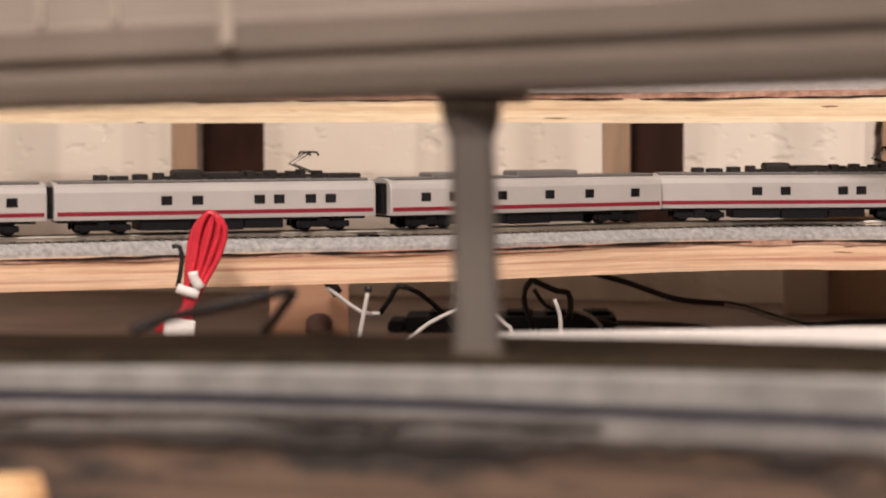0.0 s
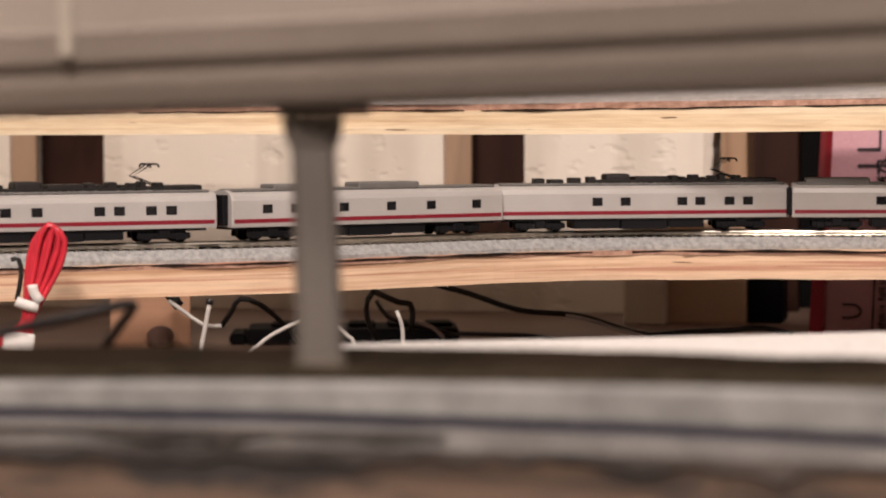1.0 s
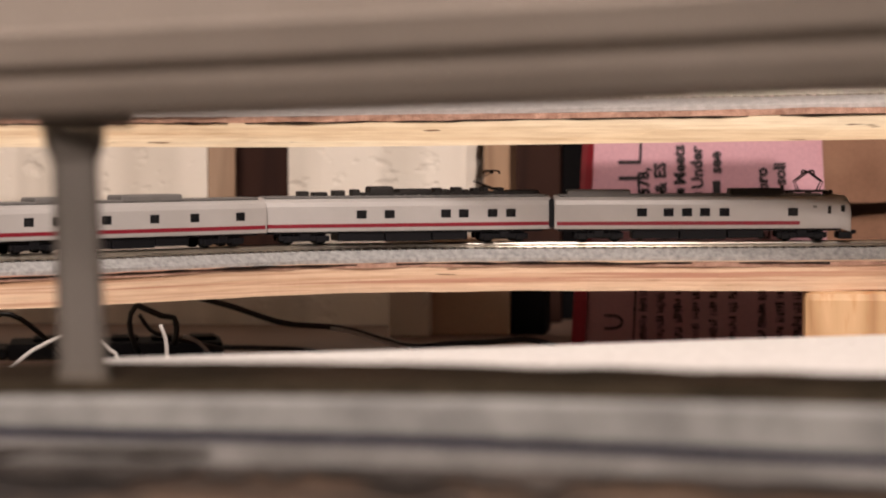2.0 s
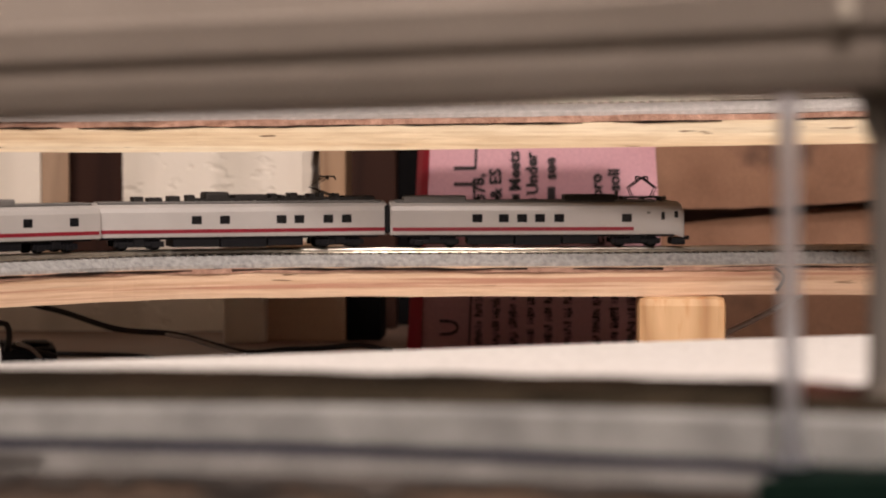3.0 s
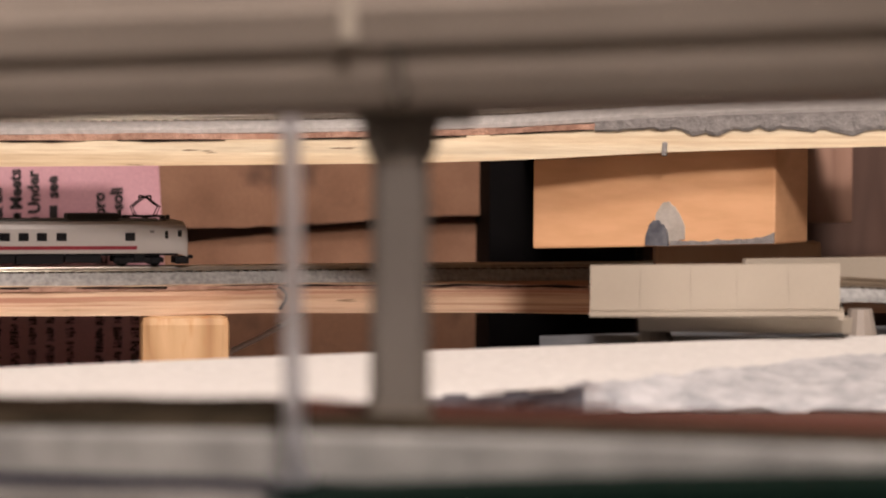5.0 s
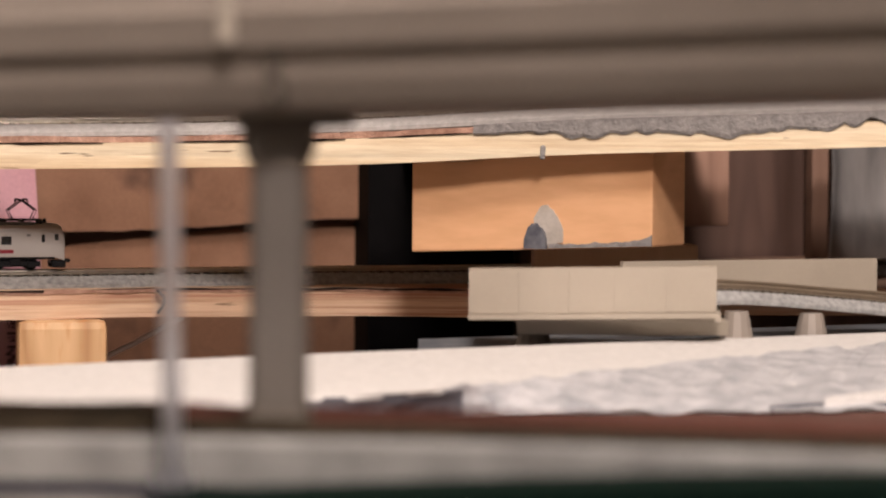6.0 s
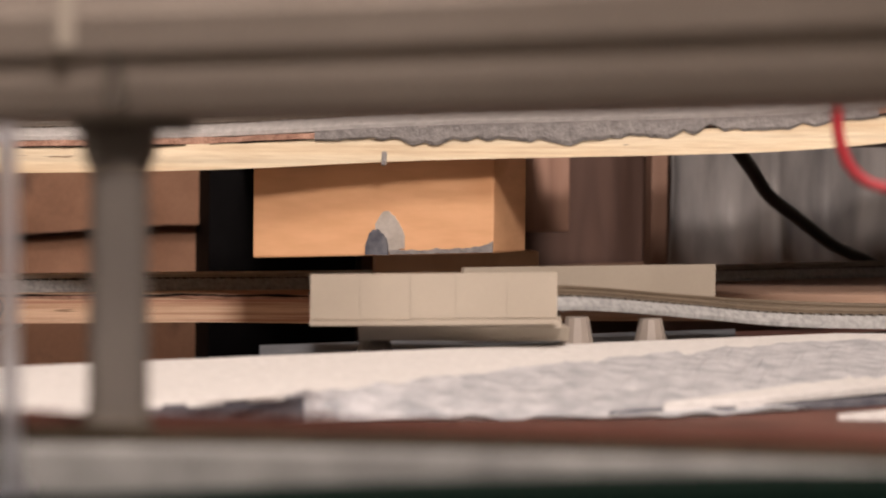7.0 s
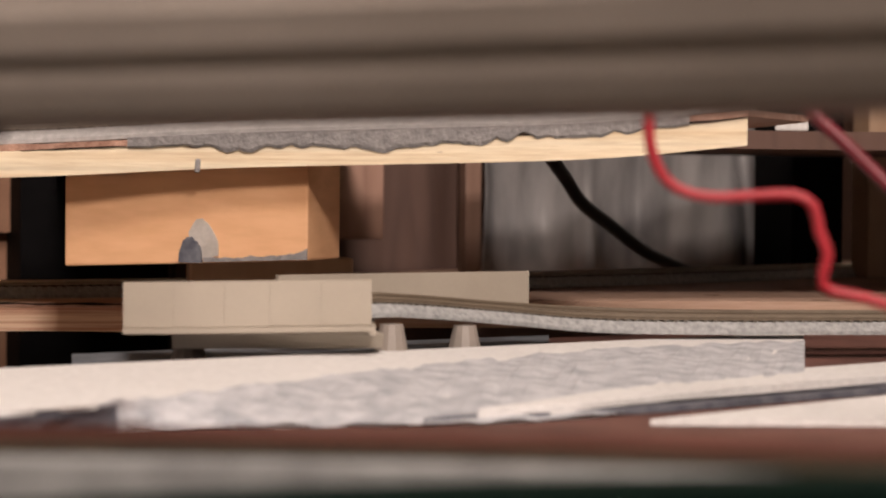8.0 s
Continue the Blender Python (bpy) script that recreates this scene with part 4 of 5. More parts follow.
low_sheet = prism([at(p, d, 0) for p, d in ((19.4, 0.772), (21.4, 0.790), (23.9, 0.838), (26.7, 0.896), (30, 0.965), (34, 1.05),
                                            (34, 1.12), (30, 1.04), (26.7, 0.962), (23.9, 0.90), (21.4, 0.820))], TABLE_Z + 0.0004, TABLE_Z + 0.0046)
bmesh.ops.bevel(low_sheet, geom=low_sheet.edges[:], offset=0.0004, segments=1, affect="EDGES")
closer(tagged(part("foam_sheet", low_sheet, FOAM), "low white foam sheet at the foot of the foam board", "foam board"), MIDDLE)
# Thin dark strip laid down as the shadow along the foam's foot.
foot_shade = prism([at(p, d, 0) for p, d in ((18.2, 0.763), (23.9, 0.818), (28.6, 0.905), (34, 1.015), (34, 1.045), (28.6, 0.930), (23.9, 0.834), (21.0, 0.786))], TABLE_Z + 0.0003, TABLE_Z + 0.0024)
closer(tagged(part("painted_strip", foot_shade, SMEAR_SHADE), "dark blue-grey strip standing for the shade at the foam sheet's foot", "strip"), MIDDLE)


# ---- benchwork under it all ----
def leg(name, x, y, z1, size=0.038, label="square pine leg of the benchwork", z0=0.0, group="benchwork legs"):
    return tagged(part(name, box(x - size / 2, x + size / 2, y - size / 2, y + size / 2, z0, z1 - 0.0003, 0.0015), PINE_UP), label, "leg", group)


for p, d in ((-36, 0.58), (30, 0.45), (-30, 0.74), (28, 1.18), (2, 0.60)):
    q = at(p, d * MIDDLE, 0)
    leg("bench_leg", q.x, q.y, EYE + (TABLE_Z - 0.012 - EYE) * MIDDLE)
for x in (-1.4, 1.4, 0.0):
    for y in (1.02, 1.46):
        leg("bench_leg", x, y, SHELF_Z - 0.018)
q = at(-29.5, 1.0, 0)
leg("shelf_post", q.x, q.y, LOW_Z, 0.03, "pine post between two shelves", SHELF_Z, "shelf posts")
q = at(-30, 1.42, 0)
leg("shelf_post", q.x, q.y, 1.0930, 0.03, "pine post between two shelves", SHELF_Z, "shelf posts")
for p, d in ((33.5, 1.40), (35, 1.80)):
    q = at(p, d, 0)
    leg("shelf_post", q.x, q.y, DECK_TOP - 0.0123, 0.03, "pine post between two shelves", SHELF_Z, "shelf posts")
rail_top = EYE + 0.440 * math.tan(radians(-8.30))
block("frame_rail", -30, -24.55, 0.436, 0.02, rail_top - 0.03, rail_top, PINE_UP, "pale pine cross rail under the near board", "wood block")
BLACKINK = plain("black_ink", (0.02, 0.016, 0.018), 0.7)
PINK = noisy("pink_foam_skin", (0.66, 0.35, 0.41), (0.75, 0.45, 0.52), 12, rough=0.5, bump=0.12, spread=(0.3, 0.7))


def letters(text, size, m, bold=0.0):
    """Raised print of a text as a mesh; m places its baseline's start."""
    cu = bpy.data.curves.new("letters", "FONT")
    cu.body, cu.size, cu.extrude, cu.offset, cu.resolution_u = text, size, 0.00008, bold, 2
    tmp = bpy.data.objects.new("letters", cu)
    scene.collection.objects.link(tmp)
    me = bpy.data.meshes.new_from_object(tmp)
    bpy.data.objects.remove(tmp)
    bpy.data.curves.remove(cu)
    bm = bmesh.new()
    bm.from_mesh(me)
    bpy.data.meshes.remove(me)
    bmesh.ops.transform(bm, matrix=m, verts=bm.verts)
    return bm


def foam_panel():
    """A pink insulation board that stands on the shelf, printed up its face."""
    ob = thing("insulation_board", at(-0.8, 1.35, SHELF_Z), "pink foam insulation board printed with black text, red edge strip", "foam board")
    x0b, x0t, x1b, x1t = -0.084, -0.0765, 0.0470, 0.037
    z0, z1, y = SHELF_Z, 1.16, 1.35
    bm = bmesh.new()
    q = [bm.verts.new(v) for v in ((x0b, y, z0), (x1b, y, z0), (x1t, y, z1), (x0t, y, z1), (x0b, y + 0.03, z0), (x1b, y + 0.03, z0), (x1t, y + 0.03, z1), (x0t, y + 0.03, z1))]
    for f in ((0, 1, 2, 3), (4, 7, 6, 5), (0, 4, 5, 1), (3, 2, 6, 7), (0, 3, 7, 4), (1, 5, 6, 2)):
        bm.faces.new([q[i] for i in f])
    bmesh.ops.bevel(bm, geom=bm.edges[:], offset=0.0015, segments=2, affect="EDGES")
    part("board", bm, PINK, ob)
    red = bmesh.new()
    q = [red.verts.new(v) for v in ((x0b - 0.008, y + 0.012, z0), (x0b + 0.0005, y - 0.0008, z0), (x0t + 0.0005, y - 0.0008, z1), (x0t - 0.0055, y + 0.012, z1),
                                    (x0b - 0.008, y + 0.018, z0), (x0b + 0.0005, y + 0.018, z0), (x0t + 0.0005, y + 0.018, z1), (x0t - 0.0055, y + 0.018, z1))]
    for f in ((0, 1, 2, 3), (4, 7, 6, 5), (0, 4, 5, 1), (3, 2, 6, 7), (0, 3, 7, 4)):
        red.faces.new([q[i] for i in f])
    part("edge_strip", red, plain("crimson_tape", (0.30, 0.006, 0.022), 0.5, gloss=0.15), ob, "red edge strip")
    face = y - 0.0004
    up = lambda x, z: Matrix.Translation((x, face, z)) @ pose(0, 0, 0, 90) @ pose(0, 0, 0, 0, 0, 90 + 2.5)
    lines = [("TM C-578,", -0.0485), ("D PST & ES", -0.0395), ("Meets", -0.0305), ("Under", -0.0212), ("see", -0.0118), ("U-197", -0.0015), ("E. This pro", 0.0138), ("s fire of soli", 0.0232)]
    starts = [1.0430, 1.0430, 1.0720, 1.0700, 1.0780, 1.0450, 1.0430, 1.0430]
    for (text, x), z in zip(lines, starts):
        part("print_line", letters(text, 0.0086, up(x, z), 0.00032), BLACKINK, ob, "black printed words")

    def bar(name, x, z, w, h, tilt=0.0):
        part(name, box(-w / 2, w / 2, -0.0001, 0.0001, 0, h, m=Matrix.Translation((x, face, z)) @ pose(0, 0, 0, 0, tilt, 0)), BLACKINK, ob, "black printed bar")
    # print too blurred to read
    for x, z, h in ((-0.0330, 1.0430, 0.013), (-0.0330, 1.0580, 0.012), (-0.0237, 1.0430, 0.010), (-0.0237, 1.0550, 0.013), (-0.0142, 1.0430, 0.016), (-0.0142, 1.0640, 0.010)):
        bar("print_bar", x, z, 0.0042, h)
    rng = random.Random(5)
    for x in (-0.0535, -0.0445, -0.0352, -0.0260, -0.0165, -0.0062, 0.0090, 0.0186, 0.0275):
        z, line = 0.990, bmesh.new()
        while z < 1.030:
            for _ in range(rng.randint(3, 7)):
                w, o = rng.uniform(0.0030, 0.0050), rng.uniform(-0.0004, 0.0004)
                for u, v, h in ((-w / 2, w / 2, 0.0006), (rng.choice((-w / 2, 0.0)), rng.choice((0.0006, w / 2)), 0.0013)):
                    box(u, v, -0.0001, 0.0001, 0, h, bm=line, m=Matrix.Translation((x + 0.0008 + o, face, z)))
                z += 0.00185
            z += rng.uniform(0.0010, 0.0022)
        part("print_line", line, BLACKINK, ob, "black printed line too small to read")
    # ruled frame beside the text, with its large outline figures
    bar("print_rule", -0.0580, 0.990, 0.0010, 0.080, 2.5)
    bar("print_rule", -0.0600, 1.0745, 0.0120, 0.0018)
    bar("print_rule", -0.0600, 1.0830, 0.0120, 0.0018)
    bar("print_rule", -0.0545, 1.0845, 0.0014, 0.026, 2.5)
    for z in (0.992, 1.044):
        arc = [Vector((-0.0695 + 0.0055 * math.sin(t * math.pi), face, z + 0.0035 + 0.0035 * (1 - math.cos(t * math.pi)))) for t in [k / 10 for k in range(11)]]
        arc = [arc[0] + Vector((-0.004, 0, 0))] + arc + [arc[-1] + Vector((-0.004, 0, 0))]
        part("print_ring", tube(arc, 0.0007, 6), BLACKINK, ob, "black printed curve")
    return ob


foam_panel()


# ---- the train ----
WHITE = noisy("white_lacquer", (0.41, 0.395, 0.385), (0.45, 0.435, 0.425), 40, rough=0.35, bump=0.02, grain=0.1)
STRIPE = plain("red_stripe_lacquer", (0.23, 0.007, 0.024), 0.4)
UNDER = plain("black_underframe", (0.006, 0.006, 0.008), 0.6, gloss=0.18)
GLASS = plain("dark_window", (0.010, 0.011, 0.013), 0.08)
ROOF = plain("grey_roof_plastic", (0.15, 0.145, 0.14), 0.6)
DARKROOF = plain("dark_roof_gear", (0.018, 0.016, 0.015), 0.55, gloss=0.3)
LENGTH, HALF = 0.1240, 0.0092
SIDE_LOW, SIDE_TOP, ROOF_TOP = 0.0056, 0.0166, 0.0197   # over the rail heads


def shell_rings(stations):
    """The body as rings along x: (x, width share, roof share, foot)."""
    bm, rings = bmesh.new(), []
    for x, w, h, low in stations:
        hw = HALF * w
        top = SIDE_LOW + (ROOF_TOP - SIDE_LOW) * h
        eave = SIDE_LOW + (SIDE_TOP - SIDE_LOW) * h
        prof = [(-hw * 0.97, low), (-hw, SIDE_LOW + 0.0012), (-hw, eave - 0.0008), (-hw * 0.93, eave + 0.0010), (-hw * 0.72, top - 0.0009), (-hw * 0.3, top),
                (hw * 0.3, top), (hw * 0.72, top - 0.0009), (hw * 0.93, eave + 0.0010), (hw, eave - 0.0008), (hw, SIDE_LOW + 0.0012), (hw * 0.97, low)]
        rings.append([bm.verts.new((x, y, z)) for y, z in prof])
    for r0, r1 in zip(rings, rings[1:]):
        for j in range(12):
            bm.faces.new((r0[j], r1[j], r1[(j + 1) % 12], r0[(j + 1) % 12]))
    bm.faces.new(rings[0])
    bm.faces.new(rings[-1])
    return bm


def pantograph(parent, m, folded):
    """Current collector: base frame, insulators, arms and pan."""
    base = bmesh.new()
    box(-0.008, 0.008, -0.0052, -0.0044, 0.0012, 0.0020, bm=base)
    box(-0.008, 0.008, 0.0044, 0.0052, 0.0012, 0.0020, bm=base)
    for x in (-0.0075, 0.0, 0.0075):
        box(x - 0.0005, x + 0.0005, -0.0052, 0.0052, 0.0012, 0.0020, bm=base)
        for y in (-0.0048, 0.0048):
            cyl(0.0007, 0, 0.0012, 8, x, y, bm=base)
    bmesh.ops.transform(base, matrix=m, verts=base.verts)
    ob = part("pantograph", base, DARKROOF, parent, "dark metal current collector")
    V = Vector
    for y in (-0.004, 0.004):
        if folded:
            line = [V((0.0068, y, 0.002)), V((-0.0035, y * 0.8, 0.0062)), V((0.0035, y * 0.8, 0.0106))]
            arms = [line]
        else:
            arms = [[V((0.0042, y, 0.002)), V((0.0058, y * 0.9, 0.0056)), V((0.0, y * 0.9, 0.0100))], [V((-0.0042, y, 0.002)), V((-0.0058, y * 0.9, 0.0056)), V((0.0, y * 0.9, 0.0100))]]
        for a in arms:
            part("arm", tube([m @ v for v in a], 0.00032, 6), DARKROOF, ob)
    top = m @ V((0.0035 if folded else 0, 0, 0.0106 if folded else 0.0102))
    t = m.to_3x3()
    for dx in (-0.0016, 0.0016):
        part("pan", tube([top + t @ V((dx, -0.0075, -0.0010)), top + t @ V((dx, -0.0055, 0)), top + t @ V((dx, 0.0055, 0)), top + t @ V((dx, 0.0075, -0.0010))], 0.0004, 6), DARKROOF, ob)
    return ob


def bogie(parent, m):
    bm = bmesh.new()
    for y in (-0.0068, 0.0068):
        box(-0.0105, 0.0105, y - 0.0007, y + 0.0007, 0.0016, 0.0040, 0.0004, bm=bm)
        for x in (-0.0068, 0.0068):
            box(x - 0.0018, x + 0.0018, y - 0.0012, y + 0.0012, 0.0012, 0.0036, 0.0003, bm=bm)
        box(-0.0022, 0.0022, y - 0.0013, y + 0.0013, 0.0020, 0.0052, 0.0003, bm=bm)
    box(-0.004, 0.004, -0.006, 0.006, 0.0025, 0.0050, bm=bm)
    bmesh.ops.transform(bm, matrix=m, verts=bm.verts)
    ob = part("bogie", bm, UNDER, parent, "black plastic bogie")
    for x in (-0.0068, 0.0068):
        for y in (-0.0046, 0.0046):
            w = cyl(0.0028, -0.0010, 0.0010, 18)
            bmesh.ops.transform(w, matrix=m @ Matrix.Translation((x, y, 0.0029)) @ pose(0, 0, 0, 90), verts=w.verts)
            part("wheel", w, UNDER, ob, "dark metal wheel")
    return ob


def rail_car(m, kind, label):
    """One car, its rear end at x = 0 of the pose m and the rails' heads at z = 0."""
    ob = thing("train_car", m.translation, label, "train car", "cars of the train")
    ob.matrix_world = m
    bpy.context.view_layer.update()
    put = lambda name, bm, mat, lab="", par=None: part(name, (bmesh.ops.transform(bm, matrix=m, verts=bm.verts), bm)[1], mat, par or ob, lab)
    L = LENGTH
    if kind == "cab":
        st = [(0, 0.97, 1, SIDE_LOW), (0.0006, 1, 1, SIDE_LOW), (L - 0.008, 1, 1, SIDE_LOW), (L - 0.0045, 0.985, 0.99, SIDE_LOW), (L - 0.0022, 0.965, 0.965, SIDE_LOW - 0.0006),
              (L - 0.0008, 0.93, 0.90, SIDE_LOW - 0.0012), (L, 0.87, 0.72, SIDE_LOW - 0.0015)]
    else:
        st = [(0, 0.97, 1, SIDE_LOW), (0.0006, 1, 1, SIDE_LOW), (L - 0.0006, 1, 1, SIDE_LOW), (L, 0.97, 1, SIDE_LOW)]
    body = put("body", shell_rings(st), WHITE, "white lacquered body")
    end = L - 0.0215 if kind == "cab" else L - 0.001
    for sgn in (-1, 1):
        y0, y1 = sorted((sgn * (HALF - 0.0002), sgn * (HALF + 0.00012)))
        put("stripe", box(0.001, end, y0, y1, 0.0072, 0.0087), STRIPE, "crimson stripe")
        xs = {"cab": (0.0355, 0.0463, 0.0538, 0.0611, 0.0690, 0.0968), "middle": (0.0410, 0.0525, 0.0758, 0.0832, 0.0953, 0.1030), "trailer": (0.0150, 0.0270, 0.0480, 0.0690, 0.0870, 0.1080)}[kind]
        for x in (v * 1.029 for v in xs):
            fw = put("window", box(x - 0.0022, x + 0.0022, y0 - 0.0001 * sgn, y1 - 0.0001 * sgn, 0.0107, 0.0143, 0.0001), UNDER, "black-framed window")
            put("pane", box(x - 0.0017, x + 0.0017, y0, y1 + 0.0000 * sgn + 0.00002, 0.0111, 0.0139), GLASS, "", fw)
        if kind == "cab":
            put("cab_door_window", box(L - 0.0098, L - 0.0084, y0, y1, 0.0118, 0.0150), GLASS, "narrow cab door window")
            put("cab_window", box(L - 0.0062, L - 0.0026, sgn * HALF * 0.94 - 0.0004, sgn * HALF * 0.94 + 0.0004, 0.0124, 0.0154, 0.0002), GLASS, "cab side window")
            put("vent", box(L - 0.0160, L - 0.0143, y0, y1 - 0.0001, 0.0142, 0.0152), ROOF, "small grey vent")
    if kind == "cab":
        ws = box(-0.0003, 0.0003, -0.0066, 0.0066, 0, 0.0040, 0.0002)
        bmesh.ops.transform(ws, matrix=Matrix.Translation((L - 0.0003, 0, 0.0118)) @ pose(0, 0, 0, 0, -10, 0), verts=ws.verts)
        put("windscreen", ws, GLASS, "dark windscreen")
        for y in (-0.0052, 0.0052):
            put("headlight", box(L - 0.0006, L + 0.0003, y - 0.0010, y + 0.0010, 0.0078, 0.0090, 0.0002), WHITEPL, "small clear headlight")
        put("snowplough", box(L - 0.005, L + 0.0008, -0.0068, 0.0068, 0.0010, 0.0040, 0.0008, 2), UNDER, "dark skirt under the cab")
        put("coupler", box(L + 0.0002, L + 0.0034, -0.0013, 0.0013, 0.0030, 0.0046, 0.0004), UNDER, "black coupler")
    uf = bmesh.new()
    box(0.002, L - 0.004, -HALF * 0.85, HALF * 0.85, 0.0046, 0.0057, bm=uf)
    for a, b, lo in ((0.0325, 0.052, 0.0014), (0.0525, 0.072, 0.0011), (0.0725, 0.0875, 0.0016)):
        box(a, b, -HALF * 0.86, HALF * 0.86, lo, 0.0047, 0.0003, bm=uf)
    put("underframe", uf, UNDER, "black equipment boxes under the floor")
    for x in (0.0185, L - 0.0205):
        bogie(ob, m @ Matrix.Translation((x, 0, 0)))
    z = ROOF_TOP
    put("roof", box(0.002, L - (0.012 if kind == "cab" else 0.002), -0.0060, 0.0060, z - 0.0006, z + 0.0004, 0.0003), ROOF, "dark grey roof")
    if kind == "cab":
        put("roof_unit", box(0.0055, 0.032, -0.0062, 0.0062, z - 0.0010, z + 0.0022, 0.0005), ROOF, "long grey roof unit")
        for x in (0.0375, 0.0455, 0.0535):
            c = cyl(0.0011, z - 0.0006, z + 0.0012, 10, x, 0, 0.0008)
            cyl(0.0006, z + 0.0012, z + 0.0030, 10, x, 0, 0.0001, bm=c)
            put("insulator", c, DARKROOF, "small dark insulator")
        put("roof_unit", box(0.0735, 0.0955, -0.0060, 0.0060, z - 0.0010, z + 0.0026, 0.0009, 2), DARKROOF, "dark roof air unit")
        pantograph(ob, m @ Matrix.Translation((0.1070, 0, z - 0.0003)), False)
        for x in (0.0985, 0.1170):
            c = cyl(0.0010, z - 0.0006, z + 0.0018, 10, x, 0.002, 0.0007)
            put("insulator", c, DARKROOF, "small dark insulator")
        put("mast", box(0.0958, 0.0966, -0.003, 0.003, z - 0.0004, z + 0.0040, 0.0002), DARKROOF, "dark mast beside the collector")
    elif kind == "trailer":
        for a, b, high in ((0.020, 0.046, 0.0020), (0.058, 0.086, 0.0023)):
            put("roof_unit", box(a, b, -0.0060, 0.0060, z - 0.0010, z + high, 0.0006), ROOF, "long grey roof unit")
    else:
        rail = bmesh.new()
        for y in (-0.005, 0.005):
            box(0.042, 0.116, y - 0.0004, y + 0.0004, z + 0.0007, z + 0.0016, bm=rail)
            for k in range(12):
                box(0.043 + k * 0.0063, 0.0445 + k * 0.0063, y - 0.0007, y + 0.0007, z - 0.0008, z + 0.0018, bm=rail)
        put("roof_gear", rail, DARKROOF, "dark roof bus bars")
        put("roof_dome", box(0.0465, 0.0570, -0.0052, 0.0052, z - 0.0008, z + 0.0042, 0.0014, 3), DARKROOF, "rounded dark roof housing")
        put("roof_box", box(0.0590, 0.0730, -0.0055, 0.0055, z + 0.0008, z + 0.0030, 0.0004), DARKROOF, "raised dark roof box")
        for x in (0.0605, 0.0660, 0.0715):
            put("stand", box(x - 0.0008, x + 0.0008, -0.0045, 0.0045, z - 0.0004, z + 0.0010), DARKROOF)
        put("roof_box", box(0.1065, 0.1195, -0.0050, 0.0050, z - 0.0006, z + 0.0022, 0.0005), DARKROOF, "low dark roof box")
        for x, w, high in ((0.0760, 0.0016, 0.0034), (0.0800, 0.0010, 0.0028), (0.0845, 0.0018, 0.0036), (0.0885, 0.0009, 0.0026), (0.0925, 0.0015, 0.0032), (0.0965, 0.0012, 0.0038), (0.1030, 0.0014, 0.0033),
                           (0.0190, 0.0022, 0.0024), (0.0260, 0.0030, 0.0020), (0.0340, 0.0024, 0.0026), (0.0410, 0.0016, 0.0030)):
            put("roof_fitting", box(x - w, x + w, -0.0040, 0.0030, z - 0.0005, z + high, 0.0003), DARKROOF)
        pantograph(ob, m @ Matrix.Translation((0.0965, 0, z - 0.0003)), True)
    bell = bmesh.new()
    box(-0.0022, 0.0002, -HALF * 0.66, HALF * 0.66, 0.0062, 0.0180, 0.0004, bm=bell)
    put("gangway", bell, UNDER, "dark folded gangway")
    return ob


def along_track(s0, path):
    """The point a length s0 along a path."""
    s = 0.0
    for a, b in zip(path, path[1:]):
        d = (b - a).length
        if s + d >= s0:
            return a.lerp(b, (s0 - s) / d)
        s += d
    return path[-1]


def length_at(psi, path):
    s = 0.0
    for a, b in zip(path, path[1:]):
        pa, pb = math.degrees(math.atan2(a.x, a.y)), math.degrees(math.atan2(b.x, b.y))
        if pb > psi:
            return s + (b - a).length * (psi - pa) / (pb - pa)
        s += (b - a).length
    return s


def the_train():
    nose = length_at(2.28, low_track_path)
    rail = Vector((0, 0, 0.0076))
    gap = 0.0030
    s = nose
    for k, kind, label in ((0, "cab", "white model train end car with a crimson stripe"), (1, "middle", "white model train middle car with dark roof gear"), (2, "trailer", "white model train middle car with a plainer grey roof"), (3, "middle", "white model train middle car with dark roof gear"), (4, "trailer", "white model train middle car with a plainer grey roof")):
        # the car's ends swing out a little on a curve, its bogies stay on the rails
        f, r = along_track(s - 0.0205, low_track_path), along_track(s - LENGTH + 0.0185, low_track_path)
        d = (f - r).normalized()
        origin = r - d * 0.0185
        side = Vector((-d.y, d.x, 0))
        m = Matrix(((d.x, side.x, 0, 0), (d.y, side.y, 0, 0), (0, 0, 1, 0), (0, 0, 0, 1)))
        rail_car(Matrix.Translation(origin + rail) @ m, kind, label)
        s -= LENGTH + gap


the_train()


# ---- wires and small things behind the shelves ----
def ray_at(psi, d, el):
    return at(psi, d, EYE + d * math.tan(radians(el)))


def wire(name, keys, d, radius, material, label, category="cable", parent=None, d_end=None):
    n = len(keys) - 1
    pts = [ray_at(p, d + ((d_end or d) - d) * i / n, e) for i, (p, e) in enumerate(keys)]
    bm = tube(smooth_path(pts, 0.004), radius, 8)
    if parent:
        return part(name, bm, material, parent, label, smooth=True)
    return tagged(part(name, bm, material, smooth=True), label, category)


KNOTTY = timber("knotty_wood", (0.27, 0.14, 0.082), (0.37, 0.205, 0.125))


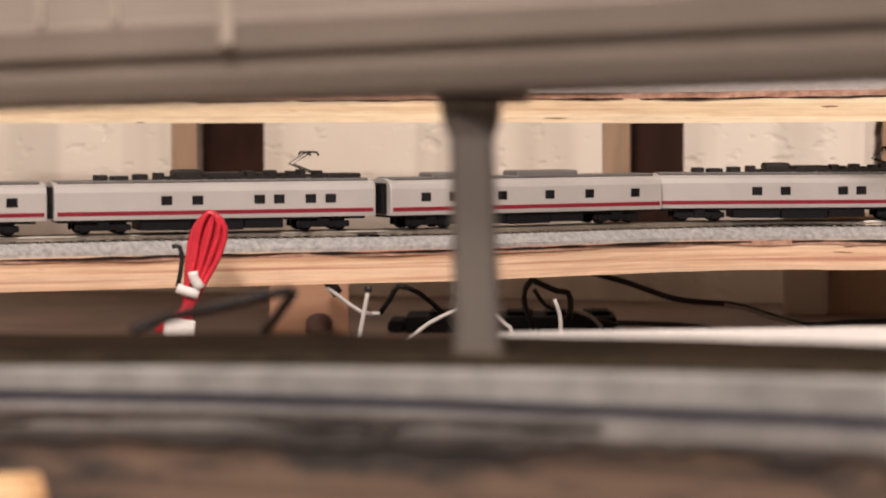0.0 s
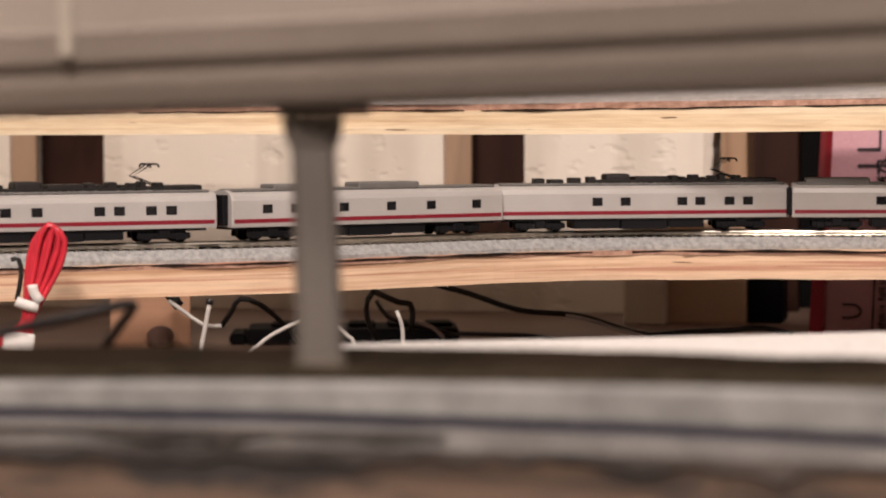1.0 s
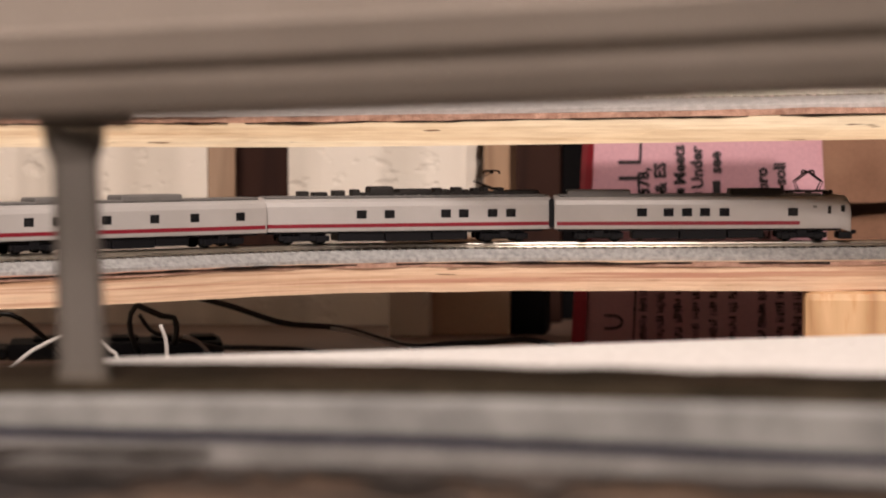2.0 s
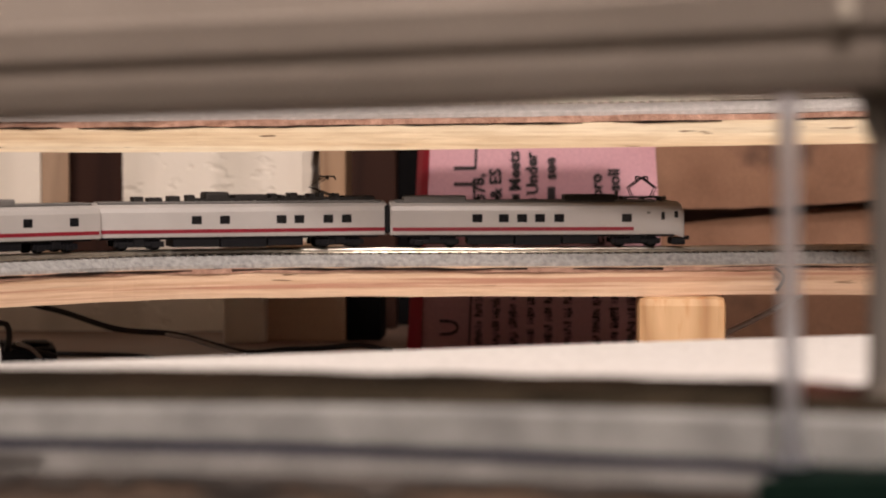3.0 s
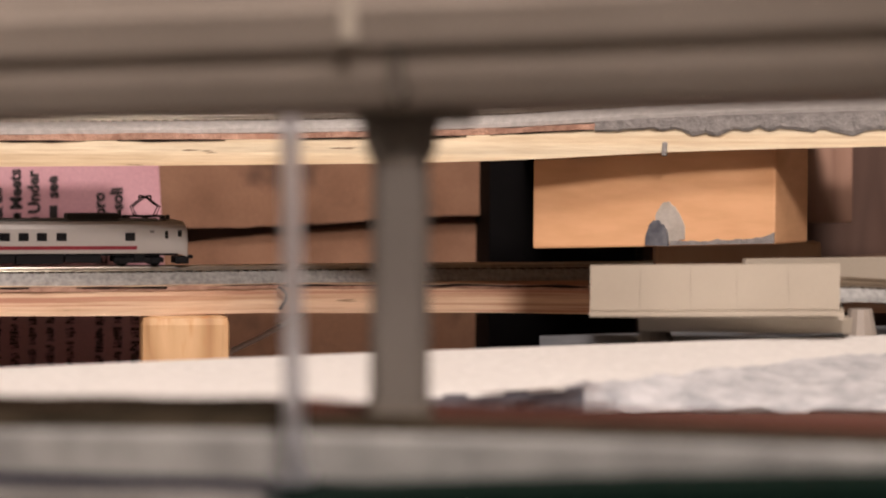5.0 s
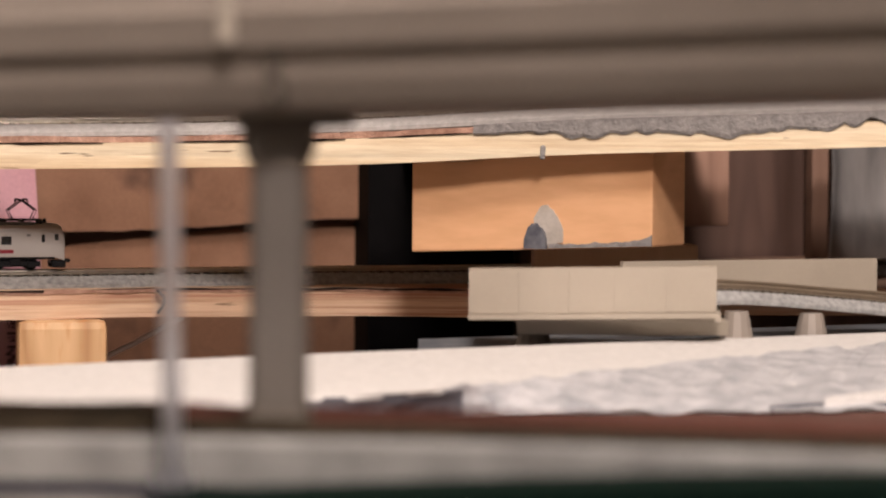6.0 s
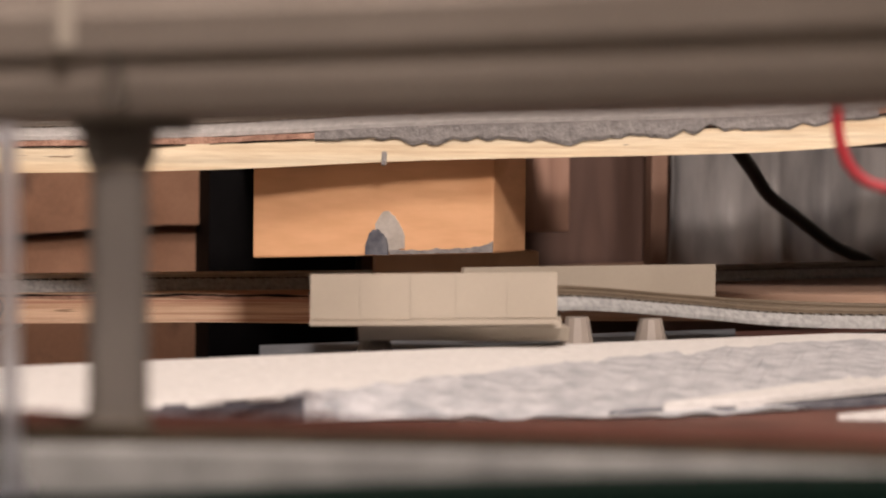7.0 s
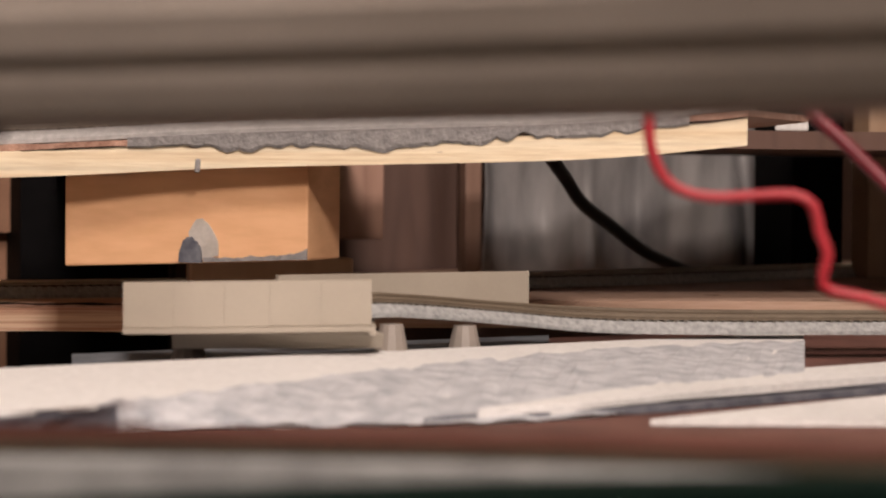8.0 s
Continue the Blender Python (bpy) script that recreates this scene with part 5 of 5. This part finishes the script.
def wire_bundle():
    """A coil of red wire tied up with white cable ties, hanging over the shelf's edge."""
    ob = thing("wire_bundle", ray_at(-21.2, 0.915, -4.9), "coil of red wire tied with white cable ties", "wire")
    rng = random.Random(2)
    for k in range(6):
        o = (k - 2.5) * 0.060
        keys = [(-21.40 + o * 0.5, -4.75), (-21.36 + o * 0.5, -4.05), (-21.18 + o, -3.3), (-21.05 + o * 1.1, -2.62 - abs(o) * 0.6), (-20.86 + o * 0.6, -2.27 - abs(o) * 0.5), (-20.66 + o * 0.7, -2.55 - abs(o) * 0.6),
                (-20.80 + o * 0.9, -3.2), (-21.18 + o * 0.5, -4.05), (-21.45 + o * 0.6, -4.5), (-21.95 + o, -4.95)]
        wire("strand", [(p + rng.uniform(-0.03, 0.03), e) for p, e in keys], 0.918 - 0.0016 * (k % 3), 0.0011, REDWIRE, "", parent=ob)
    for keys in ([(-21.62, -3.98), (-21.42, -4.06), (-21.13, -4.14)], [(-21.26, -3.62), (-21.22, -3.8), (-21.08, -4.0)]):
        pts = [ray_at(p, 0.9125, e) for p, e in keys]
        part("cable_tie", tube(smooth_path(pts, 0.003), 0.0019, 8), WHITEPL, ob, "white cable tie", smooth=True)
    a = ray_at(-21.6, 0.914, -5.10)
    part("tag", box(-0.0055, 0.0055, -0.001, 0.001, 0, 0.0068, 0.0006, m=Matrix.Translation(a) @ pose(0, 0, 0, 0, 8, 21)), WHITEPL, ob, "small white plastic tag")
    wire("dark_lead", [(-21.72, -3.06), (-21.55, -3.06), (-21.50, -3.4), (-21.60, -3.95)], 0.930, 0.0009, CABLE, "short dark lead", parent=ob)
    return ob


wire_bundle()
wire("bent_rod", [(-22.6, -4.92), (-21.79, -4.64), (-20.52, -4.38), (-19.3, -4.10), (-19.02, -4.13), (-19.25, -4.45), (-19.7, -5.05)], 0.54, 0.0012, plain("grey_metal_rod", (0.045, 0.042, 0.044), 0.6, 0.0), "dark grey rod bent back on itself", "rod", d_end=0.57)
knot = block("knotty_board", -19.55, -17.75, 1.16, 0.02, SHELF_Z + 0.0003, LOW_Z - 0.004, KNOTTY, "orange-brown wooden board with a dark knot", "board", turn=18)
kq = ray_at(-18.43, 1.157, -4.80)
kb = cyl(0.0062, -0.0004, 0.0006, 18)
bmesh.ops.transform(kb, matrix=Matrix.Translation(kq) @ pose(0, 0, 0, 90, 0, 18) @ Matrix.Diagonal((1, 0.75, 1, 1)), verts=kb.verts)
tagged(knot, "orange-brown wooden board with a dark knot", "board")
part("knot", kb, DARKWOOD, knot, "dark brown knot")


def power_strip():
    ob = thing("power_strip", at(-14, 1.28, SHELF_Z), "black power strip lying on the shelf among wires", "power strip")
    a, b = at(-16.5, 1.30, 0), at(-11.7, 1.30, 0)
    d = b - a
    m = Matrix.Translation((a.x, a.y, SHELF_Z)) @ pose(0, 0, 0, 0, 0, math.degrees(math.atan2(d.y, d.x)))
    put = lambda name, bm, mat, lab: part(name, (bmesh.ops.transform(bm, matrix=m, verts=bm.verts), bm)[1], mat, ob, lab)
    put("body", box(0, d.length, 0, 0.045, 0.0002, 0.0085, 0.002, 2), BLACK, "black plastic body")
    for k in range(5):
        put("socket", box(0.012 + 0.02 * k, 0.026 + 0.02 * k, 0.012, 0.034, 0.0086, 0.0105, 0.001), BLACK, "raised socket")
    put("end_cap", box(-0.009, -0.0002, 0.004, 0.04, 0.0002, 0.006, 0.0015), BLACK, "flat end cap")
    return ob


power_strip()
wire("lead", [(-18.25, -4.0), (-17.98, -4.2), (-17.47, -4.56), (-17.06, -4.59)], 0.965, 0.0008, LEADWHITE, "white lead hanging under the shelf")
wire("lead", [(-17.06, -4.59), (-16.83, -4.27), (-16.64, -3.99), (-16.19, -4.12), (-15.62, -4.6), (-15.3, -5.0)], 1.14, 0.0012, CABLE, "black lead looping under the shelf")
wire("plug_lead", [(-18.3, -3.75), (-18.17, -3.92), (-18.0, -4.15)], 1.137, 0.0026, CABLE, "black plug end of a lead")
wire("tube_lead", [(-17.32, -4.06), (-17.41, -4.53), (-17.56, -5.30), (-17.85, -6.85)], 0.955, 0.0009, LEADWHITE, "stiff white tube leaning on the shelf", "tube")
wire("tube_end", [(-17.31, -3.98), (-17.33, -4.10)], 0.955, 0.0014, CABLE, "black end of a white tube", "tube")
wire("lead", [(-15.3, -4.50), (-15.94, -4.81), (-16.61, -5.30), (-18.9, -6.75)], 0.965, 0.0008, LEADWHITE, "white lead lying slantwise on the shelf")
wire("lead", [(-14.45, -4.62), (-14.22, -4.85), (-14.05, -5.10), (-13.9, -6.6)], 0.975, 0.0008, LEADWHITE, "short white lead by the power strip")
wire("lead", [(-13.12, -4.28), (-13.0, -4.6), (-12.97, -5.1), (-12.95, -6.5)], 0.985, 0.0008, LEADWHITE, "white lead hanging by the power strip")
wire("lead", [(-13.50, -3.70), (-13.77, -4.03), (-13.77, -4.47), (-13.55, -5.0)], 1.17, 0.0013, CABLE, "black lead hanging under the shelf")
wire("lead", [(-13.60, -3.85), (-13.07, -4.09), (-12.81, -4.13), (-12.75, -4.41), (-12.81, -4.75)], 1.165, 0.0014, CABLE, "black lead bent over by the power strip")
wire("lead", [(-13.58, -4.05), (-13.32, -4.41), (-12.88, -4.57), (-12.24, -4.72), (-11.7, -4.85)], 1.18, 0.0010, CABLE, "thin black lead along the power strip")
wire("lead", [(-12.6, -4.55), (-12.3, -4.66), (-12.05, -4.9)], 1.16, 0.0009, LEADWHITE, "pale lead curving down to the shelf")
wire("power_cable", [(-12.3, -3.68), (-11.48, -3.90), (-10.34, -4.27), (-9.07, -4.39), (-8.19, -4.64), (-7.44, -4.82), (-6.56, -4.75), (-5.72, -4.72), (-4.9, -4.66), (-4.2, -4.8)], 1.20, 0.0014, CABLE, "long black cable drooping under the shelf")
wire("lead", [(-9.3, -4.40), (-8.80, -4.49), (-8.19, -4.68), (-7.5, -4.88)], 1.195, 0.0009, LEADWHITE, "pale lead beside the black cable")
wire("lead", [(-11.73, -4.80), (-10.97, -4.82), (-9.83, -4.88), (-9.0, -5.1)], 1.25, 0.0012, CABLE, "black lead leaving the power strip")
wire("lead", [(3.2, -4.55), (3.37, -4.35), (3.9, -4.10), (4.53, -3.75), (5.0, -3.5)], 1.15, 0.0012, WHITEPL, "thin white lead under the shelf")
wire("wire_hook", [(4.42, -2.90), (4.58, -3.05), (4.58, -3.22), (4.44, -3.42)], 1.070, 0.0007, CABLE, "small dark wire hook on the shelf's edge", "hook")
tagged(block("track_clip", -17.56, -17.06, 0.9735, 0.003, DECK_TOP + 0.0045, DECK_TOP + 0.0060, BLACK, "small black joint clip on the ballast bed", "clip", turn=18, bevel=0.0004))

# right-hand end: plastic sheet, cables, red wire
def plastic_sheet():
    """A milky sheet of plastic hanging in folds."""
    m, t, b = nodes_of("milky_plastic")
    n = add(t, "ShaderNodeTexNoise", Scale=30.0, Detail=4.0)
    t.links.new(coords(t, (1.4, 1.4, 0.3)), n.inputs["Vector"])
    t.links.new(ramp(t, n.outputs[0], [(0.35, (0.17, 0.166, 0.17)), (0.65, (0.40, 0.385, 0.38))]), b.inputs["Base Color"])
    b.inputs["Roughness"].default_value = 0.25
    b.inputs["Transmission Weight"].default_value = 0.25
    bm, rows = bmesh.new(), []
    a, c = at(19.46, 1.46, 0), at(26.9, 1.51, 0)
    for k in range(91):
        s = k / 90
        p = a.lerp(c, s)
        row = []
        for j in range(13):
            z = DECK_TOP + 0.0002 + 0.30 * j / 12
            fold = 0.010 * math.sin(s * 17 + 2.5 * noise.noise(Vector((s * 6, j * 0.2, 0)))) + 0.012 * noise.noise(Vector((s * 9, j * 0.35, 2)))
            row.append(bm.verts.new((p.x, p.y + fold, z)))
        rows.append(row)
    for r0, r1 in zip(rows, rows[1:]):
        for j in range(12):
            bm.faces.new((r0[j], r1[j], r1[j + 1], r0[j + 1]))
    ob = part("plastic_sheet", bm, m, smooth=True)
    so = ob.modifiers.new("thickness", "SOLIDIFY")
    so.thickness = 0.0006
    return tagged(ob, "milky grey plastic sheet hanging in folds", "plastic sheet")


plastic_sheet()
DULLRED = plain("dull_red_insulation", (0.40, 0.022, 0.035), 0.45)
wire("black_cable", [(20.5, 1.2), (21.01, 0.48), (21.33, 0.04), (21.72, -0.53), (22.36, -1.03), (23.12, -1.60), (23.80, -1.92), (24.4, -2.20)], 1.20, 0.0035, CABLE, "thick black cable sloping down behind the shelf", d_end=1.44)
red_lead = wire("red_wire", [(23.15, 2.6), (23.19, 1.51), (23.22, 0.88), (23.42, 0.24), (23.86, -0.20), (24.62, -0.38), (25.63, -0.33), (26.44, -0.30), (26.88, -0.55), (27.01, -1.11), (27.21, -1.61), (27.09, -2.12), (27.28, -2.43), (28.5, -2.72), (30.0, -3.6), (31.0, -6.64)], 0.64, 0.0015, DULLRED, "loose red wire hanging from above", "wire")
dark_lead = wire("dark_red_wire", [(26.2, 2.2), (26.73, 1.59), (27.36, 1.03), (28.46, -0.03), (30, -1.6), (31.2, -3.8), (32, -5.75)], 0.74, 0.0022, plain("dark_red_insulation", (0.16, 0.02, 0.03), 0.4), "dark red wire crossing behind", "wire")

# dried grey paint over the upper shelf's edge
edge = [q for q in smooth_path([at(*k) for k in UP_KEYS], 0.002) if 11.5 < math.degrees(math.atan2(q.x, q.y)) < 24.2]
paint_drips("paint_run", edge, 0.0128, "dried dark grey paint running over the edge", 11, 0.0034, 0.0042, -0.0006, upper_deck, proud=0.0005)
tab = ray_at(13.07, 0.9735, 0.1)
part("paint_spot", box(-0.0010, 0.0010, -0.0012, 0.0004, -0.0004, 0.0050, 0.0004, m=Matrix.Translation(tab) @ pose(0, 0, 0, 0, 4, -25)), GREYPAINT, upper_deck, "small grey paint spot")
closer(red_lead, MIDDLE)
closer(dark_lead, MIDDLE)
